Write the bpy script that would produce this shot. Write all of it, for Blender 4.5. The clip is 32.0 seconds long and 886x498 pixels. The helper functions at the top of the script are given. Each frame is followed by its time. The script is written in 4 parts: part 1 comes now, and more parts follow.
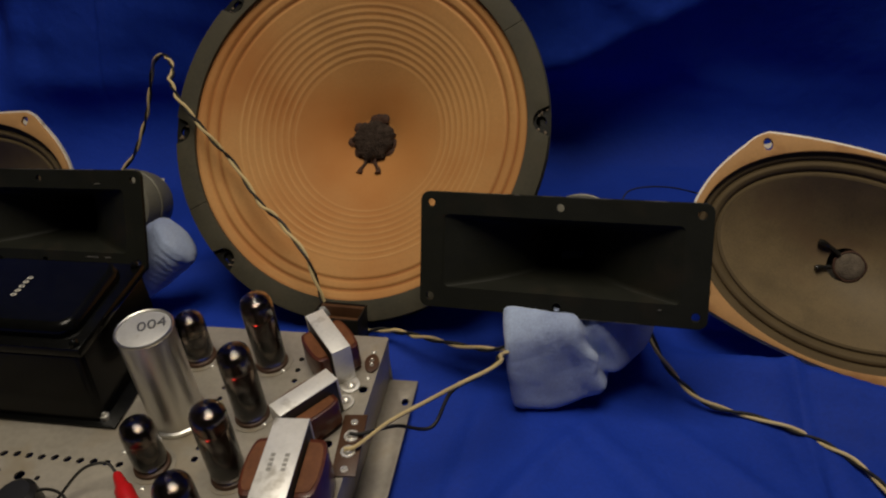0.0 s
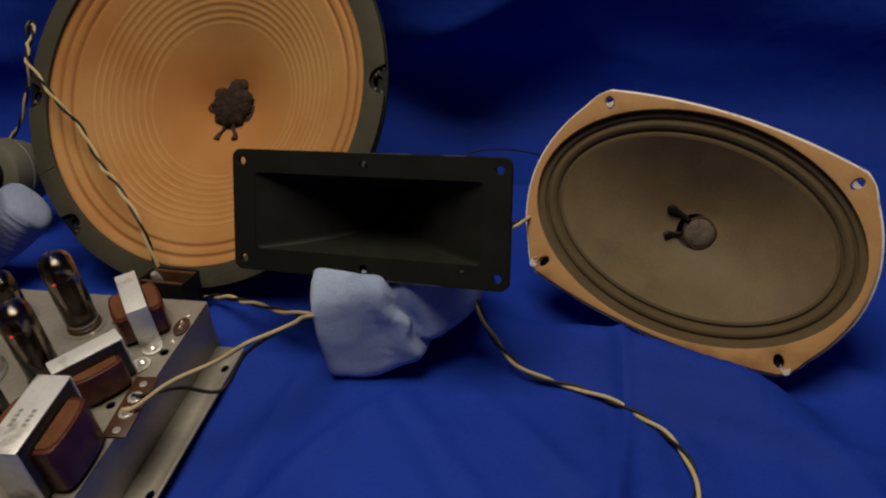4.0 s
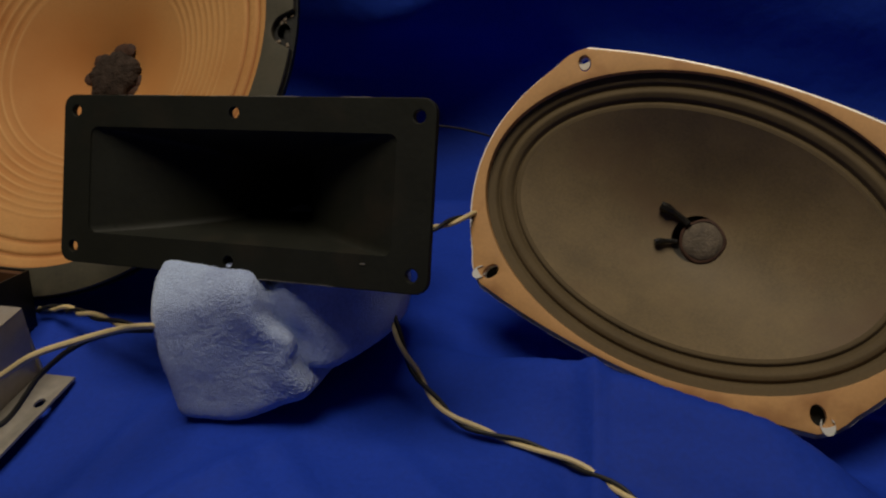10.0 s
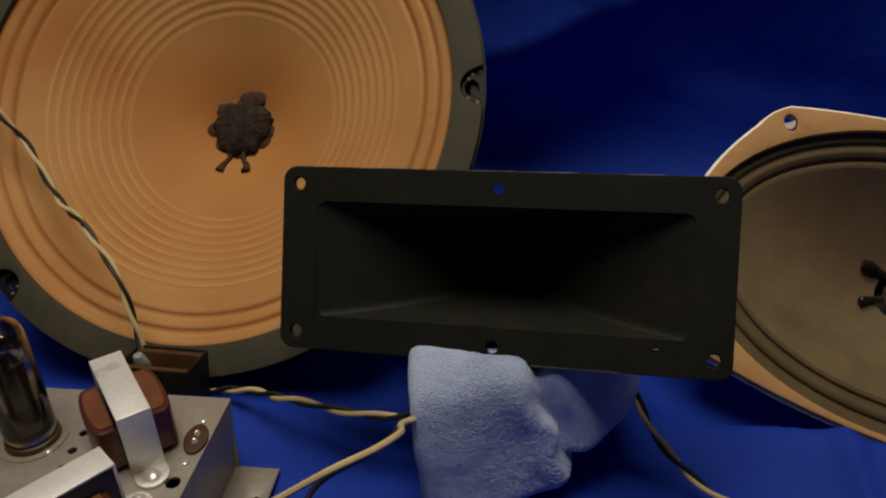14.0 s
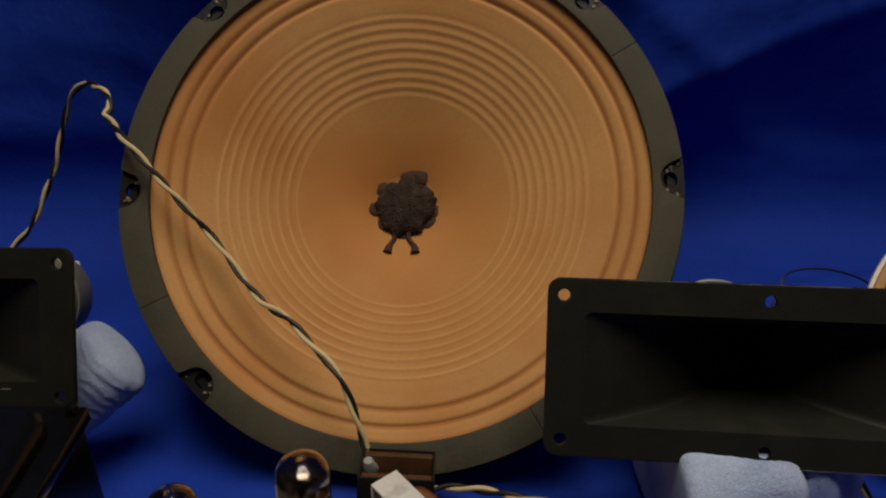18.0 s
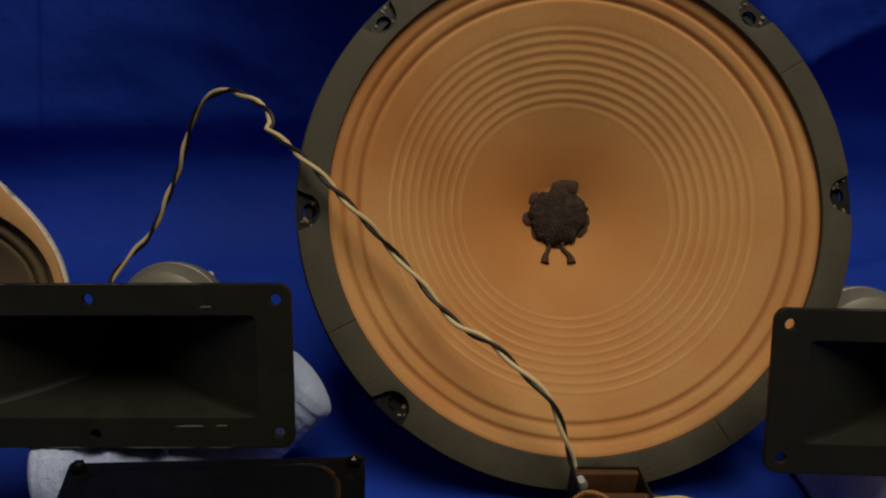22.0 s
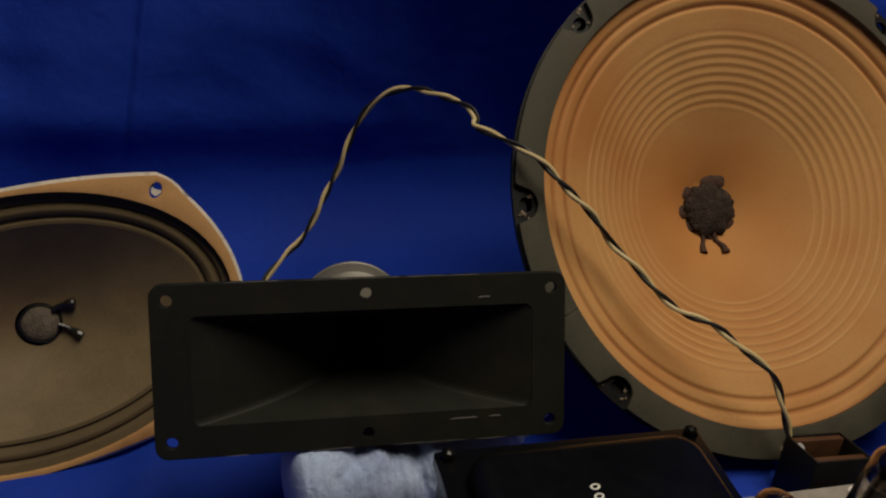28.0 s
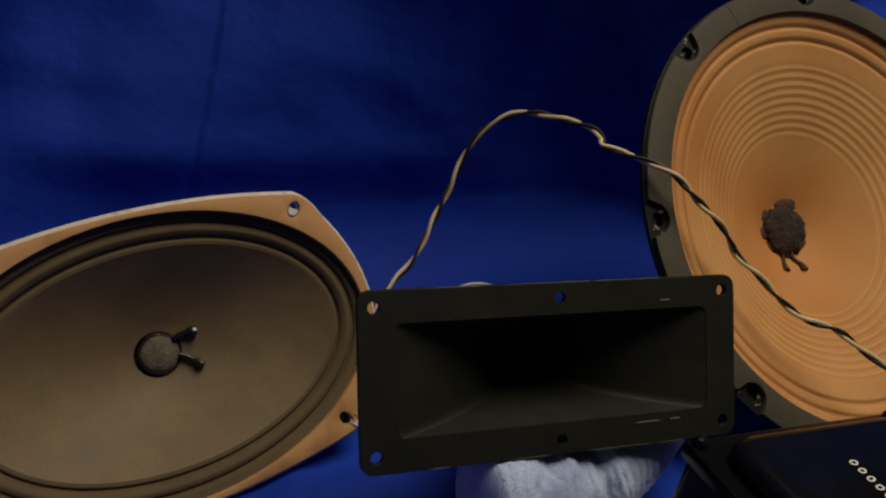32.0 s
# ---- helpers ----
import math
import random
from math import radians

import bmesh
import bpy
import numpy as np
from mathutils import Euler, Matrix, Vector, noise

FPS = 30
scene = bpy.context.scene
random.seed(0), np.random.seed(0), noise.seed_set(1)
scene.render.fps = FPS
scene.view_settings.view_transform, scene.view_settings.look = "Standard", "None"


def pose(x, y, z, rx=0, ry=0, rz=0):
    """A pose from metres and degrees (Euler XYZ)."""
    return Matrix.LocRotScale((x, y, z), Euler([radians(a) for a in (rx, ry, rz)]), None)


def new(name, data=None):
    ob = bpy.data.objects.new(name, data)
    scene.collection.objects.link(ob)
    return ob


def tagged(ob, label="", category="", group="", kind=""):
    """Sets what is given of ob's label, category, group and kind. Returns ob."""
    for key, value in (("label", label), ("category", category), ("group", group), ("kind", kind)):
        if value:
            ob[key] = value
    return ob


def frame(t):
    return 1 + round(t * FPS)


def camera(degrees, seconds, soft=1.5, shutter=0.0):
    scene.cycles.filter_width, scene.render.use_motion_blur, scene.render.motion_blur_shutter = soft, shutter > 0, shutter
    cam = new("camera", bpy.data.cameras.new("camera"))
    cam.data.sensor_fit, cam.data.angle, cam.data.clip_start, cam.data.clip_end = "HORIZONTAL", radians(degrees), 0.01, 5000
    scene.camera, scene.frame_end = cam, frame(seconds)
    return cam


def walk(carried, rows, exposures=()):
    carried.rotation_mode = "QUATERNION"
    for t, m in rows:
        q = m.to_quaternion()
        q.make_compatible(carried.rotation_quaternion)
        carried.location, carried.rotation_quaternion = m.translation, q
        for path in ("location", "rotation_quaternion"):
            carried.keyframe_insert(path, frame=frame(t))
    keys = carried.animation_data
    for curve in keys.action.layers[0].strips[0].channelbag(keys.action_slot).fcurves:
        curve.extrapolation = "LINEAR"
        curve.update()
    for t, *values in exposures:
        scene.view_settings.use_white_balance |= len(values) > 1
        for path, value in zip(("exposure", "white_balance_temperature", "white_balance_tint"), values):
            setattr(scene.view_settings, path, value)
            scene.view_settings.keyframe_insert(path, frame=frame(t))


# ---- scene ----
cam = camera(58.64, 32.0, soft=2.2)
ROWS = [
    (0.0, 0.1476, 0.1243, 0.3757, 7.01, -30.85, -1.43),
    (0.5, 0.1589, 0.1166, 0.3811, 7.97, -31.39, -1.64),
    (1.0, 0.1766, 0.1211, 0.3821, 8.51, -31.61, -2.01),
    (1.5, 0.1917, 0.1303, 0.3808, 9.68, -31.49, -2.32),
    (2.0, 0.2124, 0.1340, 0.3776, 10.27, -31.45, -2.51),
    (2.5, 0.2326, 0.1344, 0.3711, 10.52, -31.58, -3.03),
    (3.0, 0.2536, 0.1340, 0.3635, 10.23, -31.59, -3.42),
    (3.5, 0.2761, 0.1396, 0.3516, 9.97, -31.29, -2.81),
    (5.5, 0.3181, 0.1855, 0.2950, 11.22, -29.48, -2.78),
    (6.0, 0.3245, 0.2003, 0.2818, 11.47, -29.33, -2.64),
    (6.5, 0.3372, 0.2144, 0.2703, 11.90, -29.01, -3.16),
    (7.0, 0.3452, 0.2228, 0.2612, 12.82, -28.89, -3.35),
    (7.5, 0.3475, 0.2314, 0.2512, 13.60, -28.34, -3.36),
    (8.0, 0.3490, 0.2397, 0.2384, 13.61, -27.31, -2.21),
    (8.5, 0.3449, 0.2430, 0.2358, 13.03, -25.63, -1.59),
    (9.0, 0.3383, 0.2470, 0.2274, 11.82, -25.17, -0.74),
    (9.5, 0.3300, 0.2525, 0.2279, 10.55, -24.78, 0.00),
    (10.0, 0.3138, 0.2599, 0.2273, 9.35, -24.93, -0.10),
    (10.5, 0.2973, 0.2649, 0.2290, 7.91, -25.05, -0.15),
    (11.0, 0.2770, 0.2667, 0.2311, 6.76, -25.08, -0.11),
    (11.5, 0.2596, 0.2667, 0.2339, 5.27, -24.88, 0.26),
    (12.0, 0.2368, 0.2673, 0.2340, 4.19, -24.76, 0.69),
    (12.5, 0.2130, 0.2672, 0.2364, 3.68, -24.62, 0.94),
    (13.0, 0.1932, 0.2667, 0.2399, 3.33, -24.56, 1.10),
    (13.5, 0.1763, 0.2708, 0.2449, 2.86, -24.64, 1.16),
    (14.0, 0.1590, 0.2736, 0.2479, 2.35, -24.62, 1.38),
    (14.5, 0.1387, 0.2774, 0.2500, 1.80, -24.61, 1.34),
    (16.5, 0.0607, 0.2920, 0.2644, -1.18, -24.36, 2.00),
    (17.0, 0.0429, 0.2951, 0.2739, -1.84, -24.07, 2.62),
    (17.5, 0.0230, 0.2938, 0.2814, -3.08, -24.30, 2.84),
    (18.0, 0.0045, 0.2909, 0.2901, -4.41, -24.69, 3.24),
    (18.5, -0.0183, 0.2929, 0.3006, -5.86, -25.42, 3.33),
    (19.0, -0.0375, 0.2996, 0.3038, -7.40, -26.58, 3.73),
    (19.5, -0.0593, 0.3078, 0.3079, -8.45, -27.22, 3.63),
    (20.0, -0.0772, 0.3116, 0.3100, -9.26, -27.82, 3.65),
    (20.5, -0.0923, 0.3133, 0.3136, -9.71, -28.09, 3.86),
    (21.0, -0.1072, 0.3138, 0.3169, -9.96, -28.33, 4.23),
    (21.5, -0.1258, 0.3186, 0.3185, -10.50, -28.59, 4.68),
    (22.0, -0.1384, 0.3218, 0.3211, -11.27, -28.71, 5.59),
    (22.5, -0.1544, 0.3226, 0.3216, -11.85, -29.06, 6.01),
    (23.0, -0.1671, 0.3272, 0.3225, -12.46, -28.97, 6.41),
    (23.5, -0.1829, 0.3287, 0.3204, -13.31, -29.14, 6.99),
    (24.0, -0.2007, 0.3322, 0.3173, -14.45, -29.23, 7.42),
    (24.5, -0.2207, 0.3344, 0.3164, -15.53, -28.88, 8.08),
    (25.0, -0.2414, 0.3365, 0.3140, -16.27, -28.57, 8.51),
    (25.5, -0.2560, 0.3406, 0.3098, -16.84, -28.35, 8.71),
    (26.0, -0.2667, 0.3442, 0.3061, -17.45, -28.26, 8.72),
    (26.5, -0.2811, 0.3472, 0.3022, -18.14, -27.95, 9.03),
    (28.5, -0.3444, 0.3533, 0.2866, -24.11, -25.14, 9.28),
    (29.0, -0.3597, 0.3582, 0.2828, -25.51, -24.27, 9.67),
    (29.5, -0.3764, 0.3623, 0.2787, -26.79, -23.39, 10.03),
    (30.0, -0.3947, 0.3648, 0.2723, -27.87, -22.73, 10.34),
    (30.5, -0.4108, 0.3689, 0.2659, -28.67, -21.99, 10.39),
    (31.0, -0.4268, 0.3766, 0.2596, -28.99, -21.18, 10.43),
    (31.5, -0.4405, 0.3829, 0.2524, -29.42, -20.37, 10.60),
    (32.0, -0.4551, 0.3865, 0.2435, -29.76, -19.69, 10.67),
]
# seconds, eye, yaw, pitch, roll
walk(cam, [(t, pose(x, y, z, 90 + pitch, 0, yaw) @ pose(0, 0, 0, 0, 0, roll)) for t, x, y, z, yaw, pitch, roll in ROWS],
     exposures=[(0.0, -0.18), (3.5, -0.15), (5.5, -0.15), (9.0, -0.15), (12.0, -0.25), (14.5, -0.12), (17.0, -0.12), (26.0, -0.10), (29.0, -0.02), (32.0, 0.08)])

# ---- light ----
world = bpy.data.worlds.new("room_air")
scene.world = world
world.use_nodes = True
world.node_tree.nodes["Background"].inputs[0].default_value = (0.55, 0.6, 0.75, 1)
world.node_tree.nodes["Background"].inputs[1].default_value = 0.05
LAMP_POWER, LAMP_AT, LAMP_SIZE = 23.5, (0.0, 0.27, 1.75), (0.9, 0.9)
lamp_data = bpy.data.lights.new("ceiling_strip_light", "AREA")
lamp_data.shape, lamp_data.size, lamp_data.size_y = "RECTANGLE", LAMP_SIZE[0], LAMP_SIZE[1]
lamp_data.energy, lamp_data.color = LAMP_POWER, (1.0, 0.89, 0.72)
lamp = new("ceiling_strip_light", lamp_data)
lamp.location = LAMP_AT


# ---- materials ----
def mat(name, col, rough=0.6, metal=0.0, var=0.12, big=12.0, small=220.0, bump=0.0, bump_size=400.0, bump_depth=0.001, rvar=0.1, stain=None, stain_size=20.0, stain_cut=(0.55, 0.7), sheen=0.0, coat=0.0, stretch=(1, 1, 1), spec=0.5, rand=0.0):
    m = bpy.data.materials.new(name)
    m.use_nodes = True
    nt = m.node_tree
    n, l = nt.nodes, nt.links
    p = n["Principled BSDF"]
    co = n.new("ShaderNodeTexCoord")
    mp = n.new("ShaderNodeMapping")
    mp.inputs["Scale"].default_value = stretch
    l.new(co.outputs["Object"], mp.inputs["Vector"])

    def noise_tex(size, detail=4.0):
        t = n.new("ShaderNodeTexNoise")
        t.inputs["Scale"].default_value, t.inputs["Detail"].default_value = size, detail
        l.new(mp.outputs[0], t.inputs["Vector"])
        return t.outputs["Fac"]

    a, b = noise_tex(big), noise_tex(small)
    add = n.new("ShaderNodeMath")
    add.operation = "MULTIPLY_ADD"
    l.new(a, add.inputs[0])
    add.inputs[1].default_value = 0.62
    half = n.new("ShaderNodeMath")
    half.operation = "MULTIPLY"
    l.new(b, half.inputs[0])
    half.inputs[1].default_value = 0.38
    l.new(half.outputs[0], add.inputs[2])
    ramp = n.new("ShaderNodeMapRange")
    ramp.inputs["From Min"].default_value, ramp.inputs["From Max"].default_value = 0.32, 0.68
    l.new(add.outputs[0], ramp.inputs["Value"])
    mix = n.new("ShaderNodeMix")
    mix.data_type = "RGBA"
    l.new(ramp.outputs[0], mix.inputs["Factor"])
    mix.inputs["A"].default_value = (*[max(c * (1 - var), 0) for c in col], 1)
    mix.inputs["B"].default_value = (*[min(c * (1 + var), 1) for c in col], 1)
    out = mix.outputs["Result"]
    if stain:
        s = noise_tex(stain_size, 6.0)
        r2 = n.new("ShaderNodeMapRange")
        r2.inputs["From Min"].default_value, r2.inputs["From Max"].default_value = stain_cut
        l.new(s, r2.inputs["Value"])
        mx = n.new("ShaderNodeMix")
        mx.data_type = "RGBA"
        l.new(r2.outputs[0], mx.inputs["Factor"])
        l.new(out, mx.inputs["A"])
        mx.inputs["B"].default_value = (*stain, 1)
        out = mx.outputs["Result"]
    l.new(out, p.inputs["Base Color"])
    rr = n.new("ShaderNodeMapRange")
    rr.inputs["To Min"].default_value, rr.inputs["To Max"].default_value = max(rough - rvar, 0.02), min(rough + rvar, 1)
    l.new(add.outputs[0], rr.inputs["Value"])
    l.new(rr.outputs[0], p.inputs["Roughness"])
    p.inputs["Metallic"].default_value = metal
    p.inputs["Specular IOR Level"].default_value = spec
    p.inputs["Sheen Weight"].default_value = sheen
    p.inputs["Coat Weight"].default_value = coat
    if bump:
        bt = noise_tex(bump_size, 3.0)
        bp = n.new("ShaderNodeBump")
        bp.inputs["Strength"].default_value = bump
        bp.inputs["Distance"].default_value = bump_depth
        l.new(bt, bp.inputs["Height"])
        l.new(bp.outputs[0], p.inputs["Normal"])
    return m


M = {}
M["cloth"] = mat("blue_sheet", (0.0085, 0.040, 0.37), 0.75, var=0.18, big=7, small=420, bump=0.35, bump_size=55, bump_depth=0.004, spec=0.2)
M["wall"] = mat("plaster", (0.30, 0.28, 0.24), 0.9, var=0.05, big=2, small=60)
M["ceiling"] = mat("cream_ceiling_paint", (0.26, 0.25, 0.23), 0.9, var=0.03, big=2, small=60)
M["cone_tan"] = mat("tan_paper_cone", (0.54, 0.28, 0.098), 0.75, var=0.12, big=16, small=500, bump=0.25, bump_size=900, bump_depth=0.0003, stain=(0.40, 0.155, 0.040), stain_size=8, stain_cut=(0.45, 0.70), spec=0.3)


def cone_rings(m):
    """Pale rib crests, a redder middle and painted groove shade on the pressed paper cone."""
    nt = m.node_tree
    n, l = nt.nodes, nt.links
    p = n["Principled BSDF"]
    under = p.inputs["Base Color"].links[0].from_socket

    def step(op, a, b):
        s = n.new("ShaderNodeMath")
        s.operation = op
        for k, v in enumerate((a, b)):
            if isinstance(v, (int, float)):
                s.inputs[k].default_value = v
            elif v is not None:
                l.new(v, s.inputs[k])
        return s.outputs[0]

    def ramp(v, a, b, c, d):
        s = n.new("ShaderNodeMapRange")
        s.interpolation_type = "SMOOTHSTEP"
        for k, x in zip(("From Min", "From Max", "To Min", "To Max"), (a, b, c, d)):
            s.inputs[k].default_value = x
        l.new(v, s.inputs["Value"])
        return s.outputs[0]

    def tint(fac, base, col):
        s = n.new("ShaderNodeMix")
        s.data_type = "RGBA"
        l.new(fac, s.inputs["Factor"])
        l.new(base, s.inputs["A"])
        s.inputs["B"].default_value = (*col, 1)
        return s.outputs["Result"]

    co = n.new("ShaderNodeTexCoord")
    flat = n.new("ShaderNodeMapping")
    flat.inputs["Scale"].default_value = (1, 1, 0)
    l.new(co.outputs["Object"], flat.inputs["Vector"])
    ln = n.new("ShaderNodeVectorMath")
    ln.operation = "LENGTH"
    l.new(flat.outputs[0], ln.inputs[0])
    r = ln.outputs["Value"]
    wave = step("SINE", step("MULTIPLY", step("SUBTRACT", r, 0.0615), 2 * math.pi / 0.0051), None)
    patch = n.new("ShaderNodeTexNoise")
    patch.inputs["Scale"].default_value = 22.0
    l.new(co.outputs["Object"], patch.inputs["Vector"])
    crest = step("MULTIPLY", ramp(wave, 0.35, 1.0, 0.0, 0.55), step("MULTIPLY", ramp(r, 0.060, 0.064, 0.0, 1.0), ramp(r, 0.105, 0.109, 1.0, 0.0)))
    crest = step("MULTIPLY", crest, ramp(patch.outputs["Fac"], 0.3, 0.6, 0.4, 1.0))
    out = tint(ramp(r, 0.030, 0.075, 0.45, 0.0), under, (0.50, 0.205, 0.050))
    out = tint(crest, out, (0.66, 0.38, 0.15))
    # shade in the surround grooves and beside the gasket, painted as darker brown
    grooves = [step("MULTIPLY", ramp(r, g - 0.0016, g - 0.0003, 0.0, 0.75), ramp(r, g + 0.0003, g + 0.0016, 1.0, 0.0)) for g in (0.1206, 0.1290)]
    groove_shade = step("MAXIMUM", step("MAXIMUM", *grooves), ramp(r, 0.1345, 0.1362, 0.0, 0.6))
    edge = step("MULTIPLY", groove_shade, ramp(patch.outputs["Fac"], 0.35, 0.6, 0.55, 1.0))
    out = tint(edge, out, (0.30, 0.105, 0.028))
    l.new(out, p.inputs["Base Color"])


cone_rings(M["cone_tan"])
M["gasket_grey"] = mat("grey_green_gasket", (0.050, 0.044, 0.026), 0.75, var=0.30, big=22, small=500, bump=0.3, bump_size=900, bump_depth=0.0003, stain=(0.06, 0.05, 0.03), stain_size=60)
M["felt"] = mat("dark_felt", (0.044, 0.032, 0.026), 0.95, var=0.65, big=160, small=900, bump=1.0, bump_size=700, bump_depth=0.0016, spec=0.1)
M["glue"] = mat("brown_glue", (0.050, 0.020, 0.010), 0.8, var=0.4, big=120, small=500, bump=0.5, bump_size=400)
M["glue_black"] = mat("black_glue", (0.012, 0.011, 0.010), 0.25, var=0.3, big=120, small=500, bump=0.3, bump_size=300)
M["frame_black"] = mat("black_frame_paint", (0.008, 0.008, 0.007), 0.5, var=0.25, big=40, small=300, bump=0.2, spec=0.25)
M["rust"] = mat("rusty_glue", (0.16, 0.115, 0.075), 0.5, var=0.6, big=300, small=900, bump=0.6, bump_size=600)
M["magnet"] = mat("magnet_steel", (0.16, 0.15, 0.13), 0.4, 0.6, var=0.2, big=40)
M["cone_brown"] = mat("grey_brown_cone", (0.150, 0.106, 0.050), 0.66, var=0.26, big=38, small=700, bump=0.3, bump_size=1100, bump_depth=0.0002, stain=(0.120, 0.074, 0.036), stain_size=17, spec=0.5)
M["surround_brown"] = mat("doped_surround", (0.105, 0.075, 0.038), 0.75, spec=0.25, var=0.15, big=40, small=600, bump=0.3, bump_size=900, bump_depth=0.0002)
M["gasket_tan"] = mat("orange_card_gasket", (0.50, 0.27, 0.10), 0.7, var=0.12, big=40, small=600, bump=0.3, bump_size=600, bump_depth=0.0002, stain=(0.36, 0.17, 0.06), stain_size=35)
M["plated"] = mat("plated_steel", (0.85, 0.83, 0.77), 0.4, 0.3, var=0.1, big=40, stain=(0.5, 0.45, 0.36), stain_size=120)
M["paper_white"] = mat("torn_paper", (0.62, 0.58, 0.5), 0.9, var=0.1, big=200, bump=0.4)
M["cap_brown"] = mat("grey_dust_cap", (0.115, 0.090, 0.064), 0.85, var=0.45, big=150, small=900, bump=0.7, bump_size=700)
M["horn"] = mat("black_olive_enamel", (0.0112, 0.0120, 0.0084), 0.6, var=0.25, big=35, small=400, bump=0.12, bump_size=300, stain=(0.026, 0.020, 0.013), stain_size=22, stain_cut=(0.56, 0.8), spec=0.22)
M["bare"] = mat("bare_edge_metal", (0.55, 0.52, 0.46), 0.4, 0.8, var=0.2, big=60)
M["driver"] = mat("grey_driver_paint", (0.17, 0.16, 0.125), 0.42, 0.1, var=0.12, big=50, small=300, stain=(0.12, 0.09, 0.05), stain_size=40, stain_cut=(0.62, 0.75))
M["towel"] = mat("blue_microfibre", (0.45, 0.55, 0.92), 0.95, var=0.30, big=40, small=750, bump=1.0, bump_size=1500, bump_depth=0.0012, sheen=0.3, spec=0.1)
M["chassis"] = mat("dull_cadmium_steel", (0.42, 0.385, 0.325), 0.48, 0.6, spec=0.25, var=0.16, big=18, small=260, stain=(0.40, 0.34, 0.25), stain_size=25, rvar=0.15)
M["alu"] = mat("brushed_aluminium", (0.66, 0.65, 0.62), 0.33, 0.95, var=0.08, big=40, small=300, bump=0.06, bump_size=300, stretch=(1, 1, 0.06))
M["strap"] = mat("steel_strap", (0.86, 0.85, 0.82), 0.45, 0.35, var=0.1, big=40, small=400, stain=(0.4, 0.37, 0.32), stain_size=60)
M["winding"] = mat("varnished_winding_paper", (0.085, 0.020, 0.008), 0.32, var=0.35, big=60, small=400, bump=0.3, bump_size=250, coat=0.3, stain=(0.15, 0.055, 0.018), stain_size=45)
M["paper_amber"] = mat("amber_paper_edge", (0.16, 0.058, 0.020), 0.4, var=0.3, big=80, small=400)
M["lamination"] = mat("iron_laminations", (0.08, 0.07, 0.06), 0.5, 0.6, var=0.3, big=20, small=900, stretch=(1, 1, 30))
M["phenolic"] = mat("brown_phenolic", (0.07, 0.030, 0.013), 0.45, var=0.25, big=60, small=400)
M["pt_black"] = mat("black_gloss_enamel", (0.004, 0.0042, 0.004), 0.20, var=0.3, big=25, small=200, bump=0.06, bump_size=120, rvar=0.05, spec=0.22)
M["can_top"] = mat("matt_aluminium", (0.56, 0.56, 0.55), 0.5, 0.45, var=0.08, big=60, small=400, stain=(0.5, 0.48, 0.44), stain_size=140)
M["screw"] = mat("nickel_screw", (0.82, 0.80, 0.74), 0.28, 0.6, var=0.1, big=200)
M["plate"] = mat("tube_anode", (0.04, 0.032, 0.026), 0.6, 0.3, var=0.25, big=100)
M["getter"] = mat("getter_mirror", (0.27, 0.24, 0.22), 0.16, 1.0, var=0.6, big=90, small=300)
M["mica"] = mat("mica", (0.6, 0.55, 0.45), 0.4, var=0.1)
M["red"] = mat("red_vinyl", (0.55, 0.012, 0.015), 0.35, var=0.1, big=60)
M["black_plastic"] = mat("black_plastic", (0.012, 0.012, 0.013), 0.4, var=0.2, big=60)
M["wire_cream"] = mat("cream_insulation", (0.62, 0.49, 0.25), 0.5, var=0.14, big=60, small=500)
M["wire_black"] = mat("black_insulation", (0.009, 0.008, 0.007), 0.55, var=0.2, big=60)
M["ceramic"] = mat("orange_ceramic", (0.62, 0.30, 0.10), 0.5, var=0.15, big=120)
M["ink"] = mat("black_ink", (0.07, 0.07, 0.085), 0.7, var=0.2)
M["stamp_grey"] = mat("grey_stamping", (0.34, 0.33, 0.31), 0.6, 0.3, var=0.3, big=300)
M["white_ink"] = mat("white_stamp", (0.62, 0.60, 0.54), 0.6, var=0.15)
M["sleeve"] = mat("grey_solder_sleeve", (0.33, 0.33, 0.32), 0.6, var=0.2, big=120)
glow = bpy.data.materials.new("heater_glow")
glow.use_nodes = True
glow.node_tree.nodes["Principled BSDF"].inputs["Emission Color"].default_value = (1.0, 0.03, 0.02, 1)
glow.node_tree.nodes["Principled BSDF"].inputs["Emission Strength"].default_value = 2.5
M["glow"] = glow
glass = bpy.data.materials.new("tube_glass")
glass.use_nodes = True
gp = glass.node_tree.nodes["Principled BSDF"]
gp.inputs["Base Color"].default_value = (0.62, 0.57, 0.53, 1)
gp.inputs["Transmission Weight"].default_value = 1.0
gp.inputs["Roughness"].default_value = 0.10
gp.inputs["IOR"].default_value = 1.45
M["glass"] = glass


# ---- building helpers ----
def basis(c, ex, ey):
    ex = Vector(ex).normalized()
    n = ex.cross(Vector(ey)).normalized()
    ey = n.cross(ex)
    m = Matrix((ex, ey, n)).transposed().to_4x4()
    m.translation = Vector(c)
    return m


def thing(name, m, label, category, group=""):
    ob = new(name)
    ob.empty_display_size = 0.02
    ob.matrix_world = m
    return tagged(ob, label, category, group)


